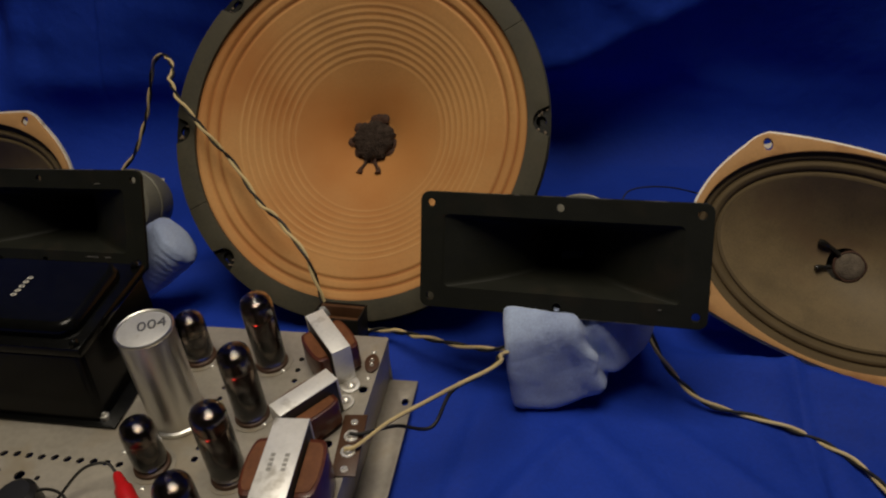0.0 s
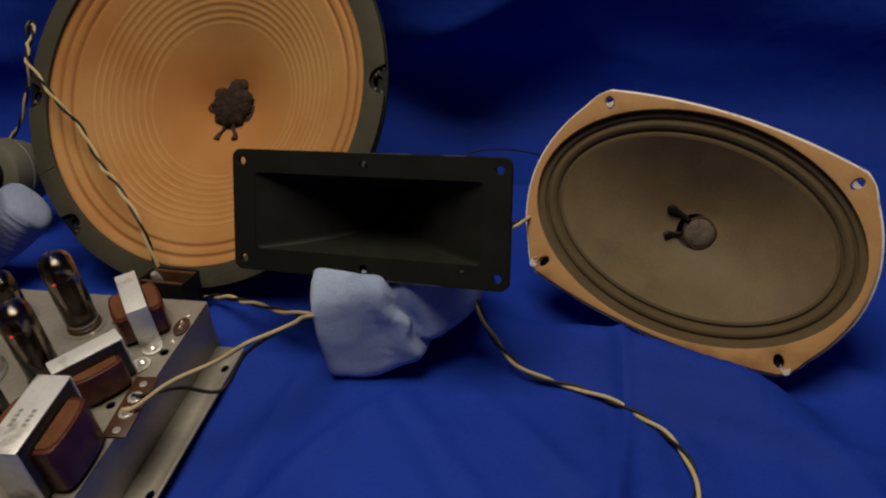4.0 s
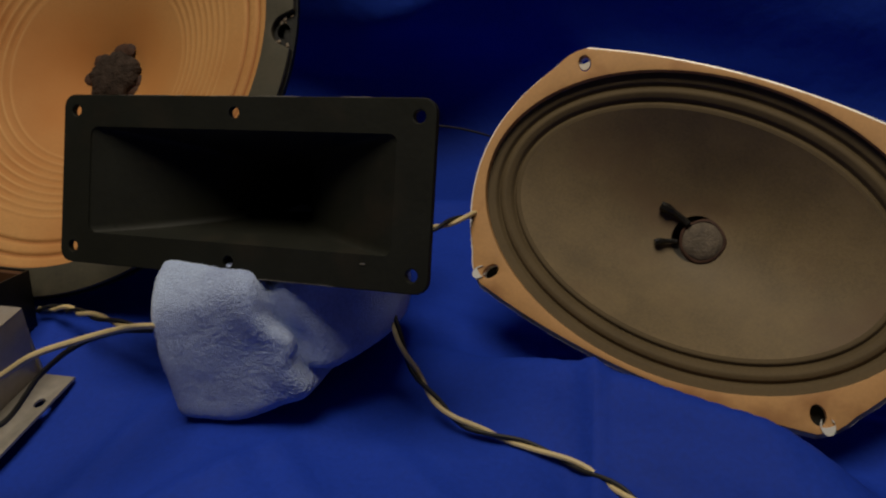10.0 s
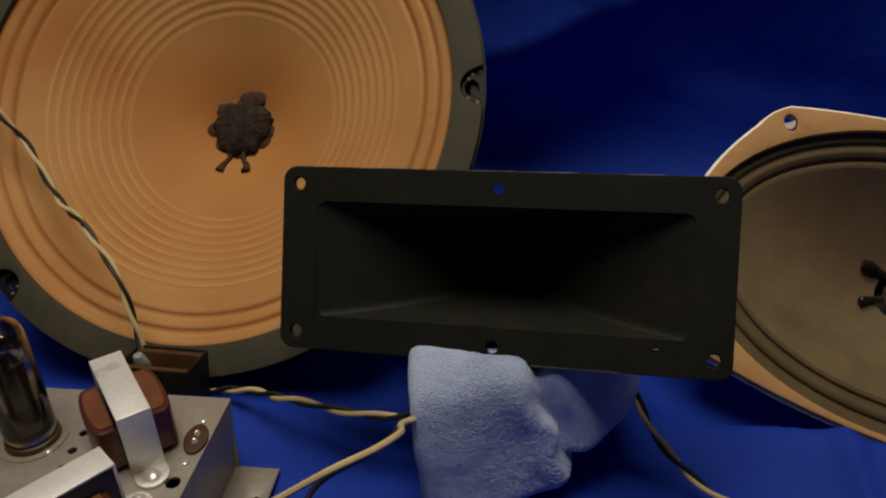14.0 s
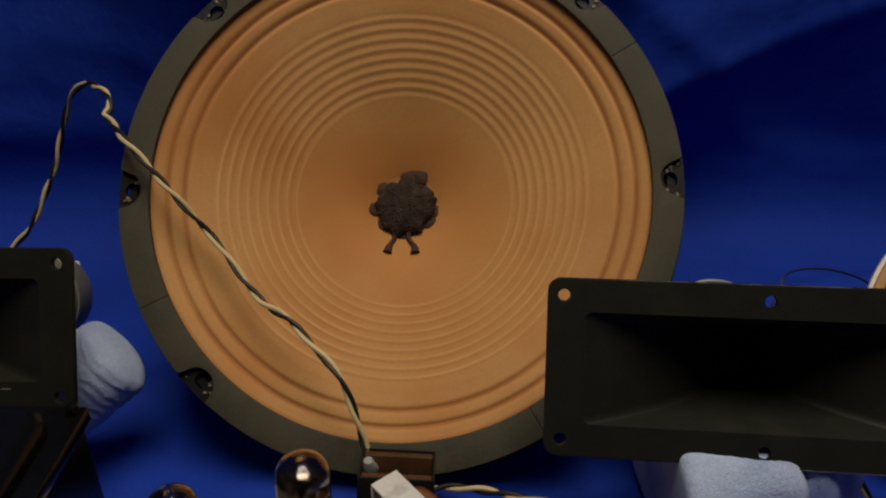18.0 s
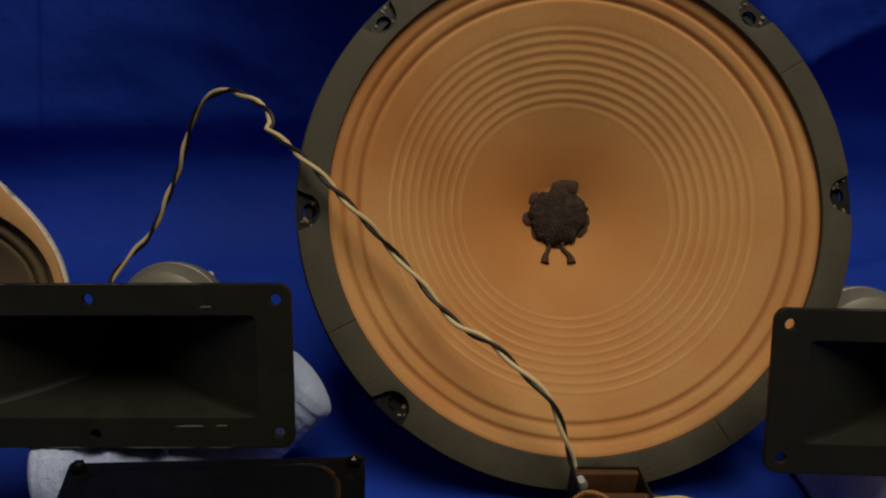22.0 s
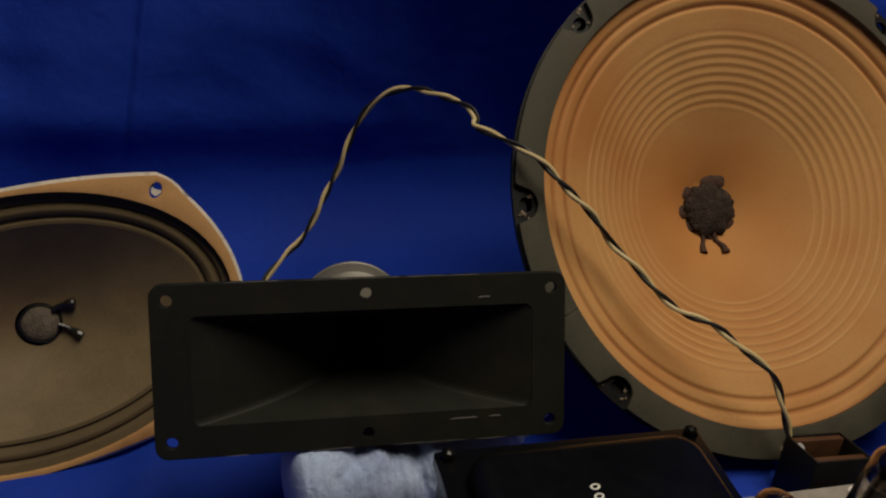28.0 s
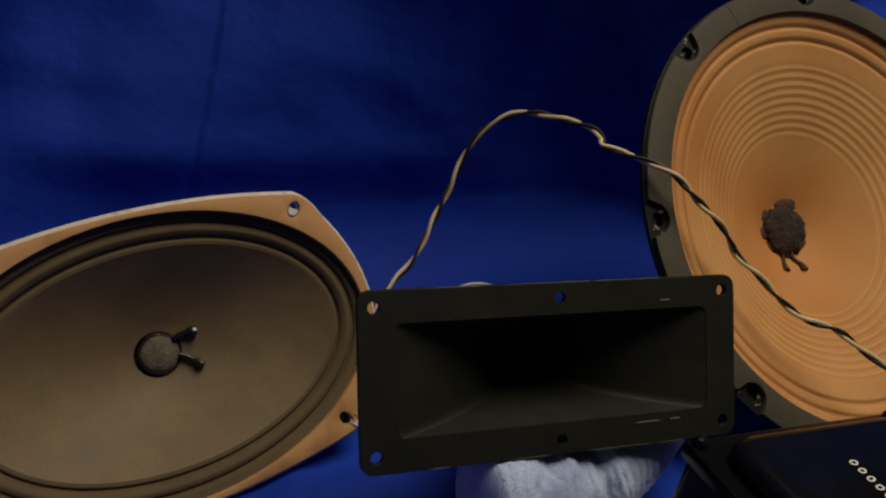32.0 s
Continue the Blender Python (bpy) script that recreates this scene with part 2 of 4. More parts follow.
def part(name, bm, material, parent, label="", smooth=True, at=None):
    me = bpy.data.meshes.new(name)
    if isinstance(bm, bmesh.types.BMesh):
        bmesh.ops.recalc_face_normals(bm, faces=bm.faces)
        bm.to_mesh(me)
        bm.free()
    else:
        me.from_pydata(*bm)
        me.update()
    me.materials.append(M[material])
    if smooth:
        for f in me.polygons:
            f.use_smooth = f.material_index == 0
            f.material_index = 0
        me.set_sharp_from_angle(angle=radians(38))
    ob = new(name, me)
    if parent is not None:
        ob.parent = parent
    if at is not None:
        ob.matrix_basis = at
    if label:
        tagged(ob, label)
    return ob


def again(ob, parent, at):
    o = ob.copy()
    scene.collection.objects.link(o)
    o.parent = parent
    o.matrix_basis = at
    return o


def keep_flat(bm):
    """Mark the level faces of a cut part, so that its rounded edges don't bend their shading."""
    bm.normal_update()
    for f in bm.faces:
        f.material_index = 1 if max(abs(c) for c in f.normal) > 0.9995 else 0
    return bm


def lathe(profile, segs=48, close=False, warp=None):
    """Profile of (r, z) turned round z; warp(angle, r, z) may return another (x, y, z)."""
    verts, faces, cols = [], [], len(profile)
    for k in range(segs):
        a = 2 * math.pi * k / segs
        for r, z in profile:
            verts.append(warp(a, r, z) if warp else (r * math.cos(a), r * math.sin(a), z))
    for k in range(segs):
        k2 = (k + 1) % segs
        for j in range(cols - 1):
            faces.append((k * cols + j, k2 * cols + j, k2 * cols + j + 1, k * cols + j + 1))
        if close:
            faces.append((k * cols + cols - 1, k2 * cols + cols - 1, k2 * cols, k * cols))
    bm = bmesh.new()
    me = bpy.data.meshes.new("t")
    me.from_pydata(verts, [], faces)
    bm.from_mesh(me)
    bpy.data.meshes.remove(me)
    bmesh.ops.remove_doubles(bm, verts=bm.verts, dist=1e-6)
    return bm


def plate(loops, z0, z1, bev=0.0, outside=0.0):
    """A flat plate between z0 and z1: the first loop is its outline, the others are holes."""
    bm = bmesh.new()
    for loop in loops:
        vs = [bm.verts.new((x, y, z0)) for x, y in loop]
        for a, b in zip(vs, vs[1:] + vs[:1]):
            bm.edges.new((a, b))
    bmesh.ops.triangle_fill(bm, use_beauty=True, use_dissolve=False, edges=bm.edges[:])
    got = bmesh.ops.extrude_face_region(bm, geom=bm.faces[:])
    bmesh.ops.translate(bm, verts=[v for v in got["geom"] if isinstance(v, bmesh.types.BMVert)], vec=(0, 0, z1 - z0))
    bmesh.ops.recalc_face_normals(bm, faces=bm.faces)
    if bev:
        es = [e for e in bm.edges if len(e.link_faces) == 2 and e.calc_face_angle(0) > 0.8 and abs(e.verts[0].co.z - e.verts[1].co.z) < 1e-7 and abs(e.verts[0].co.z - max(z0, z1)) < 1e-7 and max(abs(e.verts[0].co.x), abs(e.verts[0].co.y) * 2.2) > outside]
        bmesh.ops.bevel(bm, geom=es, offset=bev, segments=2, affect="EDGES", profile=0.6)
    return keep_flat(bm)


def ring(cx, cy, rx, ry=None, n=16, turn=0.0):
    ry = ry or rx
    c, s = math.cos(turn), math.sin(turn)
    pts = [(rx * math.cos(2 * math.pi * k / n), ry * math.sin(2 * math.pi * k / n)) for k in range(n)]
    return [(cx + c * x - s * y, cy + s * x + c * y) for x, y in pts]


def round_rect(hx, hy, r, cx=0.0, cy=0.0, n=5):
    out = []
    for sx, sy, a0 in ((1, 1, 0), (-1, 1, 90), (-1, -1, 180), (1, -1, 270)):
        for k in range(n + 1):
            a = radians(a0 + 90 * k / n)
            out.append((cx + sx * (hx - r) + r * math.cos(a), cy + sy * (hy - r) + r * math.sin(a)))
    return out


def box(x0, x1, y0, y1, z0, z1, bev=0.0, segs=2):
    bm = bmesh.new()
    bmesh.ops.create_cube(bm, size=1)
    for v in bm.verts:
        v.co = ((x0 + x1) / 2 + v.co.x * (x1 - x0), (y0 + y1) / 2 + v.co.y * (y1 - y0), (z0 + z1) / 2 + v.co.z * (z1 - z0))
    if bev:
        bmesh.ops.bevel(bm, geom=bm.edges[:], offset=bev, segments=segs, affect="EDGES", profile=0.5)
    return keep_flat(bm)


def spline(pts, step=0.002):
    P = [Vector(p) for p in pts]
    P = [2 * P[0] - P[1]] + P + [2 * P[-1] - P[-2]]
    out = []
    for i in range(1, len(P) - 2):
        a, b, c, d = P[i - 1 : i + 3]
        k = max(2, int((c - b).length / step))
        for j in range(k):
            t = j / k
            out.append(0.5 * (2 * b + (c - a) * t + (2 * a - 5 * b + 4 * c - d) * t * t + (3 * b - a - 3 * c + d) * t**3))
    return out + [P[-2]]


def tube(path, r, sides=8, taper=None):
    verts, faces = [], []
    up = Vector((0.13, 0.2, 0.97))
    for i, p in enumerate(path):
        d = (path[min(i + 1, len(path) - 1)] - path[max(i - 1, 0)]).normalized()
        side = d.cross(up).normalized()
        up = side.cross(d).normalized()
        rr = taper(i / max(len(path) - 1, 1)) * r if taper else r
        for k in range(sides):
            a = 2 * math.pi * k / sides
            verts.append(p + rr * (math.cos(a) * side + math.sin(a) * up))
    for i in range(len(path) - 1):
        for k in range(sides):
            k2 = (k + 1) % sides
            faces.append((i * sides + k, i * sides + k2, (i + 1) * sides + k2, (i + 1) * sides + k))
    faces.append(tuple(range(sides))[::-1])
    faces.append(tuple(range((len(path) - 1) * sides, len(path) * sides)))
    return [tuple(v) for v in verts], [], faces


def twist(path, off, pitch, phase=0.0, wob=0.0):
    out, run, up = [], 0.0, Vector((0.13, 0.2, 0.97))
    for i, p in enumerate(path):
        d = (path[min(i + 1, len(path) - 1)] - path[max(i - 1, 0)]).normalized()
        side = d.cross(up).normalized()
        up = side.cross(d).normalized()
        if i:
            run += (p - path[i - 1]).length
        a = phase + 2 * math.pi * run / pitch + wob * math.sin(run * 60)
        out.append(p + off * (math.cos(a) * side + math.sin(a) * up))
    return out


def writing(text, size, depth=0.0002):
    cu = bpy.data.curves.new("text", "FONT")
    cu.body, cu.size, cu.extrude, cu.align_x, cu.align_y = text, size, depth, "CENTER", "CENTER"
    ob = new("text", cu)
    me = bpy.data.meshes.new_from_object(ob.evaluated_get(bpy.context.evaluated_depsgraph_get()))
    bpy.data.objects.remove(ob)
    bm = bmesh.new()
    bm.from_mesh(me)
    return bm


def smooth(a, b, x):
    t = np.clip((x - a) / (b - a), 0, 1)
    return t * t * (3 - 2 * t)


# ---- the cloth and the room ----
def fold(u, c, w):
    return np.exp(-(((u - c) / w) ** 2))


def table_height(x, y):
    h = -0.004 - 0.072 * np.clip(0.04 - x, 0, 0.55)
    h = h + 0.010 * fold(x, 0.0, 0.12) * fold(y, 0.62, 0.06)
    h = h + 0.0012 * np.sin(9 * x + 2) * np.sin(7 * y + 1) + 0.0006 * np.sin(23 * x + 11 * y)
    return h


def build_cloth():
    xs = np.unique(np.r_[np.linspace(-1.3, 1.3, 200), np.linspace(-0.62, 0.66, 380)].round(4))
    front, flat, bend, up = np.linspace(-0.72, -0.02, 30), np.linspace(0.0, 0.86, 260), np.linspace(0.02, 1.0, 24), np.linspace(0.01, 1.1, 150)
    verts = []
    X = xs[None, :]
    rows = []
    for s in front:
        rows.append((X[0], np.full_like(xs, -0.06) + 0.02 * np.sin(xs * 14), np.full_like(xs, s)))
    for s in flat:
        y = -0.04 + s * (0.94 / 0.86)
        z = table_height(xs, np.full_like(xs, y)) * smooth(-0.04, 0.1, np.full_like(xs, y))
        # soft creases lying on the table
        z += 0.005 * fold(xs + 0.25 * (y - 0.5), 0.315, 0.012) * smooth(0.62, 0.45, y) * smooth(0.30, 0.42, y)
        z += 0.004 * fold(xs - 0.8 * (y - 0.45), 0.13, 0.010) * smooth(0.60, 0.5, y)
        z += 0.005 * fold(xs + 0.5 * (y - 0.6), 0.40, 0.015) * smooth(0.56, 0.48, y)
        z += 0.006 * fold(y + 0.35 * xs, 0.74, 0.014) * smooth(0.2, 0.32, xs)
        z += 0.006 * fold(y - 0.1 * np.sin(5 * xs), 0.80, 0.016) * smooth(0.0, -0.15, xs)
        z += 0.004 * fold(xs - 0.3 * (y - 0.7), -0.335, 0.012) * smooth(0.64, 0.7, y)
        z += 0.007 * fold(y + 0.05 * np.sin(7 * xs + 1), 0.845, 0.014) * smooth(0.05, 0.2, xs)
        z -= 0.016 * fold(xs, -0.45, 0.09) * fold(y, 0.67, 0.06)
        z -= (0.112 * np.clip(0.575 - y, 0, 0.3) + 0.006 * smooth(0.600, 0.572, y)) * smooth(0.165, 0.100, xs)
        # the sheet bunched up against the oval loudspeaker, and long soft pulls
        off = y - (0.585 - 0.397 * (xs - 0.305))
        z += 0.028 * np.exp(-((off / np.where(off > 0, 0.014, 0.026)) ** 2)) * smooth(0.225, 0.335, xs) * smooth(0.47, 0.40, xs)
        z += 0.0035 * fold(xs + 0.9 * (y - 0.45) + 0.01 * np.sin(20 * y), 0.255, 0.011) * smooth(0.57, 0.50, y) * smooth(0.25, 0.38, y)
        z += 0.0045 * fold(xs - 0.05 * (y - 0.5) - 0.003 * np.sin(40 * y), 0.331, 0.0055) * smooth(0.62, 0.57, y) + 0.0030 * fold(xs + 0.12 * (y - 0.5), 0.349, 0.009) * smooth(0.57, 0.50, y)
        z += 0.0035 * fold(xs + 0.9 * (y - 0.51), 0.266, 0.010) * smooth(0.56, 0.52, y) + 0.0032 * fold(xs + 0.6 * (y - 0.48), 0.205, 0.012) * smooth(0.53, 0.49, y)
        z += 0.0040 * fold(y + 0.30 * xs, 0.640, 0.010) * smooth(0.30, 0.38, xs) + 0.0030 * fold(xs - 0.25 * (y - 0.5), 0.110, 0.008) * smooth(0.60, 0.52, y)
        z += 0.0030 * fold(xs + 0.45 * (y - 0.45), 0.205, 0.013) * smooth(0.53, 0.47, y) + 0.0030 * fold(xs - 0.35 * (y - 0.5), 0.47, 0.014) * smooth(0.60, 0.5, y)
        rows.append((xs, np.full_like(xs, y), z))
    back_y, rad = 0.90, 0.07
    base = table_height(xs, np.full_like(xs, back_y))
    for s in bend:
        a = s * math.pi / 2
        rows.append((xs, np.full_like(xs, back_y + rad * math.sin(a)), base + rad * (1 - math.cos(a))))
    for s in up:
        z = rad + s
        # hanging folds, a pressed crease and slack bands low down
        d = 0.016 * np.sin(6.3 * xs + 0.9 + 0.5 * np.sin(3 * z)) * smooth(0.0, 0.3, s) + 0.010 * np.sin(13 * xs + 1.5 * z)
        d += 0.010 * fold(z + 0.22 * xs, 0.16, 0.025) * smooth(0.1, 0.25, xs) + 0.012 * fold(z - 0.35 * xs, 0.13, 0.03) * smooth(0.15, 0.3, xs)
        d += 0.010 * fold(z, 0.12 + 0.02 * np.sin(6 * xs), 0.025) * smooth(-0.05, -0.2, xs) * smooth(-0.6, -0.4, xs)
        d += -0.003 * fold(xs - 0.12 * z, -0.361, 0.0034) + 0.004 * fold(xs - 0.12 * z, -0.355, 0.0040) - 0.004 * fold(xs - 0.05 * z, -0.62, 0.008) - 0.004 * fold(xs + 0.1 * z, 0.62, 0.01)
        lean = 0.05 * fold(xs, -0.36, 0.08) + 0.16 * smooth(0.50, 0.75, xs) - 0.42 * smooth(-0.34, -0.12, xs) * smooth(0.30, 0.10, xs)
        # a swag to the right of the round loudspeaker: overhanging below, easing back above
        zl, zr = 0.06 + 0.10 * (xs - 0.2), np.clip(0.155 + 0.42 * (xs - 0.22), 0.12, 0.30)
        swag = np.where(z < zr, np.clip((z - zl) / (zr - zl), 0, 1) ** 1.3, np.exp(-np.clip(z - zr, 0, 9) / 0.16)) * 0.055 * smooth(0.06, 0.20, xs) * smooth(0.62, 0.42, xs)
        away = 0.09 * smooth(-0.425 - 0.1 * (0.18 - z), -0.53, xs) + 0.02 * fold(xs, -0.43, 0.03)
        rows.append((xs, back_y + rad - (d + swag) * smooth(0, 0.06, s) + lean * min(s, 0.45) + away * smooth(0, 0.1, s), base * (1 - smooth(0, 0.3, s)) + z))
    n = len(xs)
    co = np.array([np.stack(r, -1) for r in rows]).reshape(-1, 3)
    # rumples: stretched ridges in a few directions
    for k in range(30 * n, len(co)):
        x, y, z = co[k]
        w = y + z
        if abs(x) > 0.9 or w < 0.25:
            continue
        a = noise.noise(Vector((x * 9 + w * 3, w * 2.2 - x, 3.1)))
        b = noise.noise(Vector((x * 3 - w * 2, w * 13 + x * 5, 7.7)))
        c = noise.noise(Vector((x * 26 + w * 12, w * 7 - x * 9, 1.3)))
        d = 0.0036 * (1 - 2 * abs(a)) + 0.0028 * (1 - 2 * abs(b)) + 0.0012 * c
        if z > 0.08 or y > 0.93:
            co[k, 1] -= 2.0 * d * min(1.0, max(0.0, (z - 0.03) / 0.1))
        else:
            co[k, 2] += (d - 0.0031) * 0.95
    faces = [(i * n + j, i * n + j + 1, (i + 1) * n + j + 1, (i + 1) * n + j) for i in range(len(rows) - 1) for j in range(n - 1)]
    me = bpy.data.meshes.new("backdrop_cloth")
    me.from_pydata(co.tolist(), [], faces)
    for f in me.polygons:
        f.use_smooth = True
    me.materials.append(M["cloth"])
    return tagged(new("backdrop_cloth", me), "plain royal blue sheet laid over the table and hung up behind", "cloth", kind="structure")


build_cloth()
for nm, b in (("floor", (-2.6, 2.6, -3.6, 1.3, -0.78, -0.74)), ("ceiling", (-2.6, 2.6, -3.6, 1.3, 2.12, 2.18)), ("wall_north", (-2.6, 2.6, 1.2, 1.3, -0.74, 2.12)), ("wall_south", (-2.6, 2.6, -3.6, -3.5, -0.74, 2.12)), ("wall_east", (2.5, 2.6, -3.5, 1.2, -0.74, 2.12)), ("wall_west", (-2.6, -2.5, -3.5, 1.2, -0.74, 2.12))):
    tagged(part(nm, box(*b), "ceiling" if nm == "ceiling" else "wall", None, smooth=False), "plain beige plaster " + nm.split("_")[0], nm.split("_")[0], kind="structure")


# ---- round loudspeaker ----
def woofer(m):
    t = thing("loudspeaker", m, "large round loudspeaker with ribbed tan paper cone leaning back", "loudspeaker")
    cuts = [radians(1.5 + 45 * k) for k in range(8)]

    def outer(a):
        r = 0.1532
        for c in cuts:
            d = abs((a - c + math.pi) % (2 * math.pi) - math.pi) * 0.15
            if d < 0.0100:
                r = min(r, 0.1532 - 0.0122 * (1 - (d / 0.0100) ** 2) ** 0.4)
        return r

    seams = [radians(s) for s in (32, 118, 207, 301)]
    for k in range(4):
        a0, a1 = seams[k] + 0.0001, seams[(k + 1) % 4] + (2 * math.pi if k == 3 else 0) - 0.0001
        ang = np.linspace(a0, a1, 150)
        loop = [(outer(a) * math.cos(a), outer(a) * math.sin(a)) for a in ang] + [(0.1366 * math.cos(a), 0.1366 * math.sin(a)) for a in ang[::-1]]
        part("gasket_segment", plate([loop], 0.0, 0.0034, 0.0006), "gasket_grey", t)
    fr = part("frame_flange", plate([ring(0, 0, 0.1543, n=128), ring(0, 0, 0.1375, n=128), *[ring(0.1468 * math.cos(c), 0.1468 * math.sin(c), 0.0044, 0.0040, 14, c + math.pi / 2) for c in cuts]], -0.003, -0.0002), "frame_black", t, "black stamped steel flange")
    # rusty glue left in each bolt notch
    for k, c in enumerate(cuts):
        rnd = random.Random(40 + k)
        bm = bmesh.new()
        for q in range(9):
            tang, rr = rnd.uniform(0.0040, 0.0085) * rnd.choice((-1, 1)), rnd.uniform(0.1425, 0.1525)
            a, sz = c + tang / 0.147, rnd.uniform(0.0005, 0.0014)
            bmesh.ops.create_icosphere(bm, subdivisions=1, radius=sz, matrix=Matrix.Translation((rr * math.cos(a), rr * math.sin(a), 0.0001)) @ Matrix.Diagonal((1.0, rnd.uniform(0.6, 1.5), 0.7, 1)))
        part("glue_residue", bm, "rust", fr, "crumbs of rusty glue")
    # cone, ribs and surround in one pressed sheet
    prof = [(0.013, -0.0555), (0.018, -0.0548)]
    for r in np.arange(0.02, 0.112, 0.0006):
        z = -0.0095 - 0.0445 * ((0.112 - r) / 0.092) ** 1.08
        if 0.0615 < r < 0.1075:
            z += 0.00024 * math.sin(2 * math.pi * (r - 0.0615) / 0.0051) * min(1, (r - 0.0615) / 0.003, (0.1075 - r) / 0.003)
        prof.append((float(r), z))
    for r in np.arange(0.112, 0.1380, 0.00028):
        u = (r - 0.112) / 0.0250
        z = -0.0095 + 0.0094 * u
        if r > 0.1165:
            z -= sum(dp * math.exp(-(((r - rk) / 0.0016) ** 2)) for rk, dp in ((0.1206, 0.0015), (0.1290, 0.0016)))
        prof.append((float(r), z))
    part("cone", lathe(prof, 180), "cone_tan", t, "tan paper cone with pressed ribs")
    # felt cap with a ragged edge, glue round it and two lead stubs
    CAP_X = -0.0012
    rag = lambda a: 1 + 0.16 * noise.noise(Vector((2.2 * math.cos(a), 2.2 * math.sin(a), 0.4))) + 0.10 * noise.noise(Vector((6 * math.cos(a), 6 * math.sin(a), 4.4)))
    part("dust_cap", lathe([(0, 0.0022), (0.003, 0.0021), (0.006, 0.0018), (0.009, 0.0013), (0.012, 0.0007), (0.0150, -0.0004), (0.0172, -0.0020), (0.0178, -0.0042)], 96, warp=lambda a, r, z: (CAP_X + r * rag(a) * math.cos(a), r * rag(a) * math.sin(a), z - 0.0495 + 0.0007 * noise.noise(Vector((r * 300 * math.cos(a), r * 300 * math.sin(a), 1.7))))), "felt", t, "dark ragged felt dust cap")
    for ang, rr, sx in ((74, 0.0195, 0.0066), (140, 0.0185, 0.0042), (185, 0.0195, 0.0040), (222, 0.0175, 0.0045), (-8, 0.0175, 0.0040), (-30, 0.0172, 0.0044), (62, 0.0215, 0.0042), (270, 0.0165, 0.006)):
        a = radians(ang)
        part("glue_dab", lathe([(0, 0.0003), (sx * 0.6, 0.0002), (sx * 1.1, -0.0008)], 14, warp=lambda b, r, z: (r * (1 + 0.2 * math.sin(3 * b + ang)) * math.cos(b), r * math.sin(b), z)), "glue", t, at=Matrix.Translation((CAP_X + rr * math.cos(a), rr * math.sin(a), -0.0533 + 0.5 * (rr - 0.018))))
    for x0, x1 in ((-0.0067, -0.0105), (0.0019, 0.0061)):
        pts = [Vector((x0, -0.0140, -0.0535)), Vector((x0 * 1.05, -0.020, -0.0527)), Vector((x1 * 0.9, -0.025, -0.0503)), Vector((x1, -0.0295, -0.0482))]
        part("lead_stub", tube(spline(pts, 0.001), 0.0019, 8, lambda u: 0.8 + 0.75 * max(0, (u - 0.55) / 0.45)), "glue", t)
    part("basket", lathe([(0.150, -0.0031), (0.140, -0.014), (0.078, -0.080), (0.06, -0.086), (0.058, -0.082), (0.075, -0.076), (0.136, -0.013), (0.146, -0.0031)], 64, True), "frame_black", t)
    part("magnet", lathe([(0, -0.132), (0.046, -0.132), (0.05, -0.128), (0.05, -0.088), (0.046, -0.083), (0, -0.083)], 48), "magnet", t)
    return t


woofer(basis((0.0094, 0.6958, 0.1409), (0.9938, -0.0934, 0.0609), (0.0025, 0.5647, 0.8253)))


# ---- oval loudspeakers ----
def oval_outline(grow=0.0, n=20):
    a, b = 0.1128 + grow, 0.0764 + grow
    ex, ey = 0.0845, 0.0674 + grow
    sx, sy = 0.0955 + grow, 0.0535
    out = []
    for k in range(n + 1):
        x = ex - 2 * ex * k / n
        out.append((x, ey + (b - ey) * (1 - (x / ex) ** 2)))
    top = out
    left = []
    for k in range(n + 1):
        y = sy - 2 * sy * k / n
        left.append((-(sx + (a - sx) * (1 - (y / sy) ** 2)), y))
    ear = [(-(ex + (sx - ex) * t + 0.0012 * math.sin(math.pi * t)), ey + (sy - ey) * t + 0.0012 * math.sin(math.pi * t)) for t in (0.25, 0.5, 0.75)]
    pts = top + ear + left
    pts2 = [(-x, -y) for x, y in top + ear + left]
    # join: top, upper left ear, left side, lower left ear, bottom, lower right ear, right side, upper right ear
    low_left = [(x, -y) for x, y in ear[::-1]]
    up_right = [(-x, y) for x, y in ear[::-1]]
    return pts + low_left + pts2 + up_right


def slot_loop(sx, sy):
    return ring(0.0817 * sx, 0.0592 * sy, 0.0046, 0.0032, 14, math.atan2(0.8 * sy, 0.55 * sx))


def oval_rings(rows, segs=120):
    """Rows of (half length, half height, z)."""
    verts = [(a * math.cos(2 * math.pi * k / segs), b * math.sin(2 * math.pi * k / segs), z) for a, b, z in rows for k in range(segs)]
    faces = [(i * segs + k, i * segs + (k + 1) % segs, (i + 1) * segs + (k + 1) % segs, (i + 1) * segs + k) for i in range(len(rows) - 1) for k in range(segs)]
    return verts, [], faces


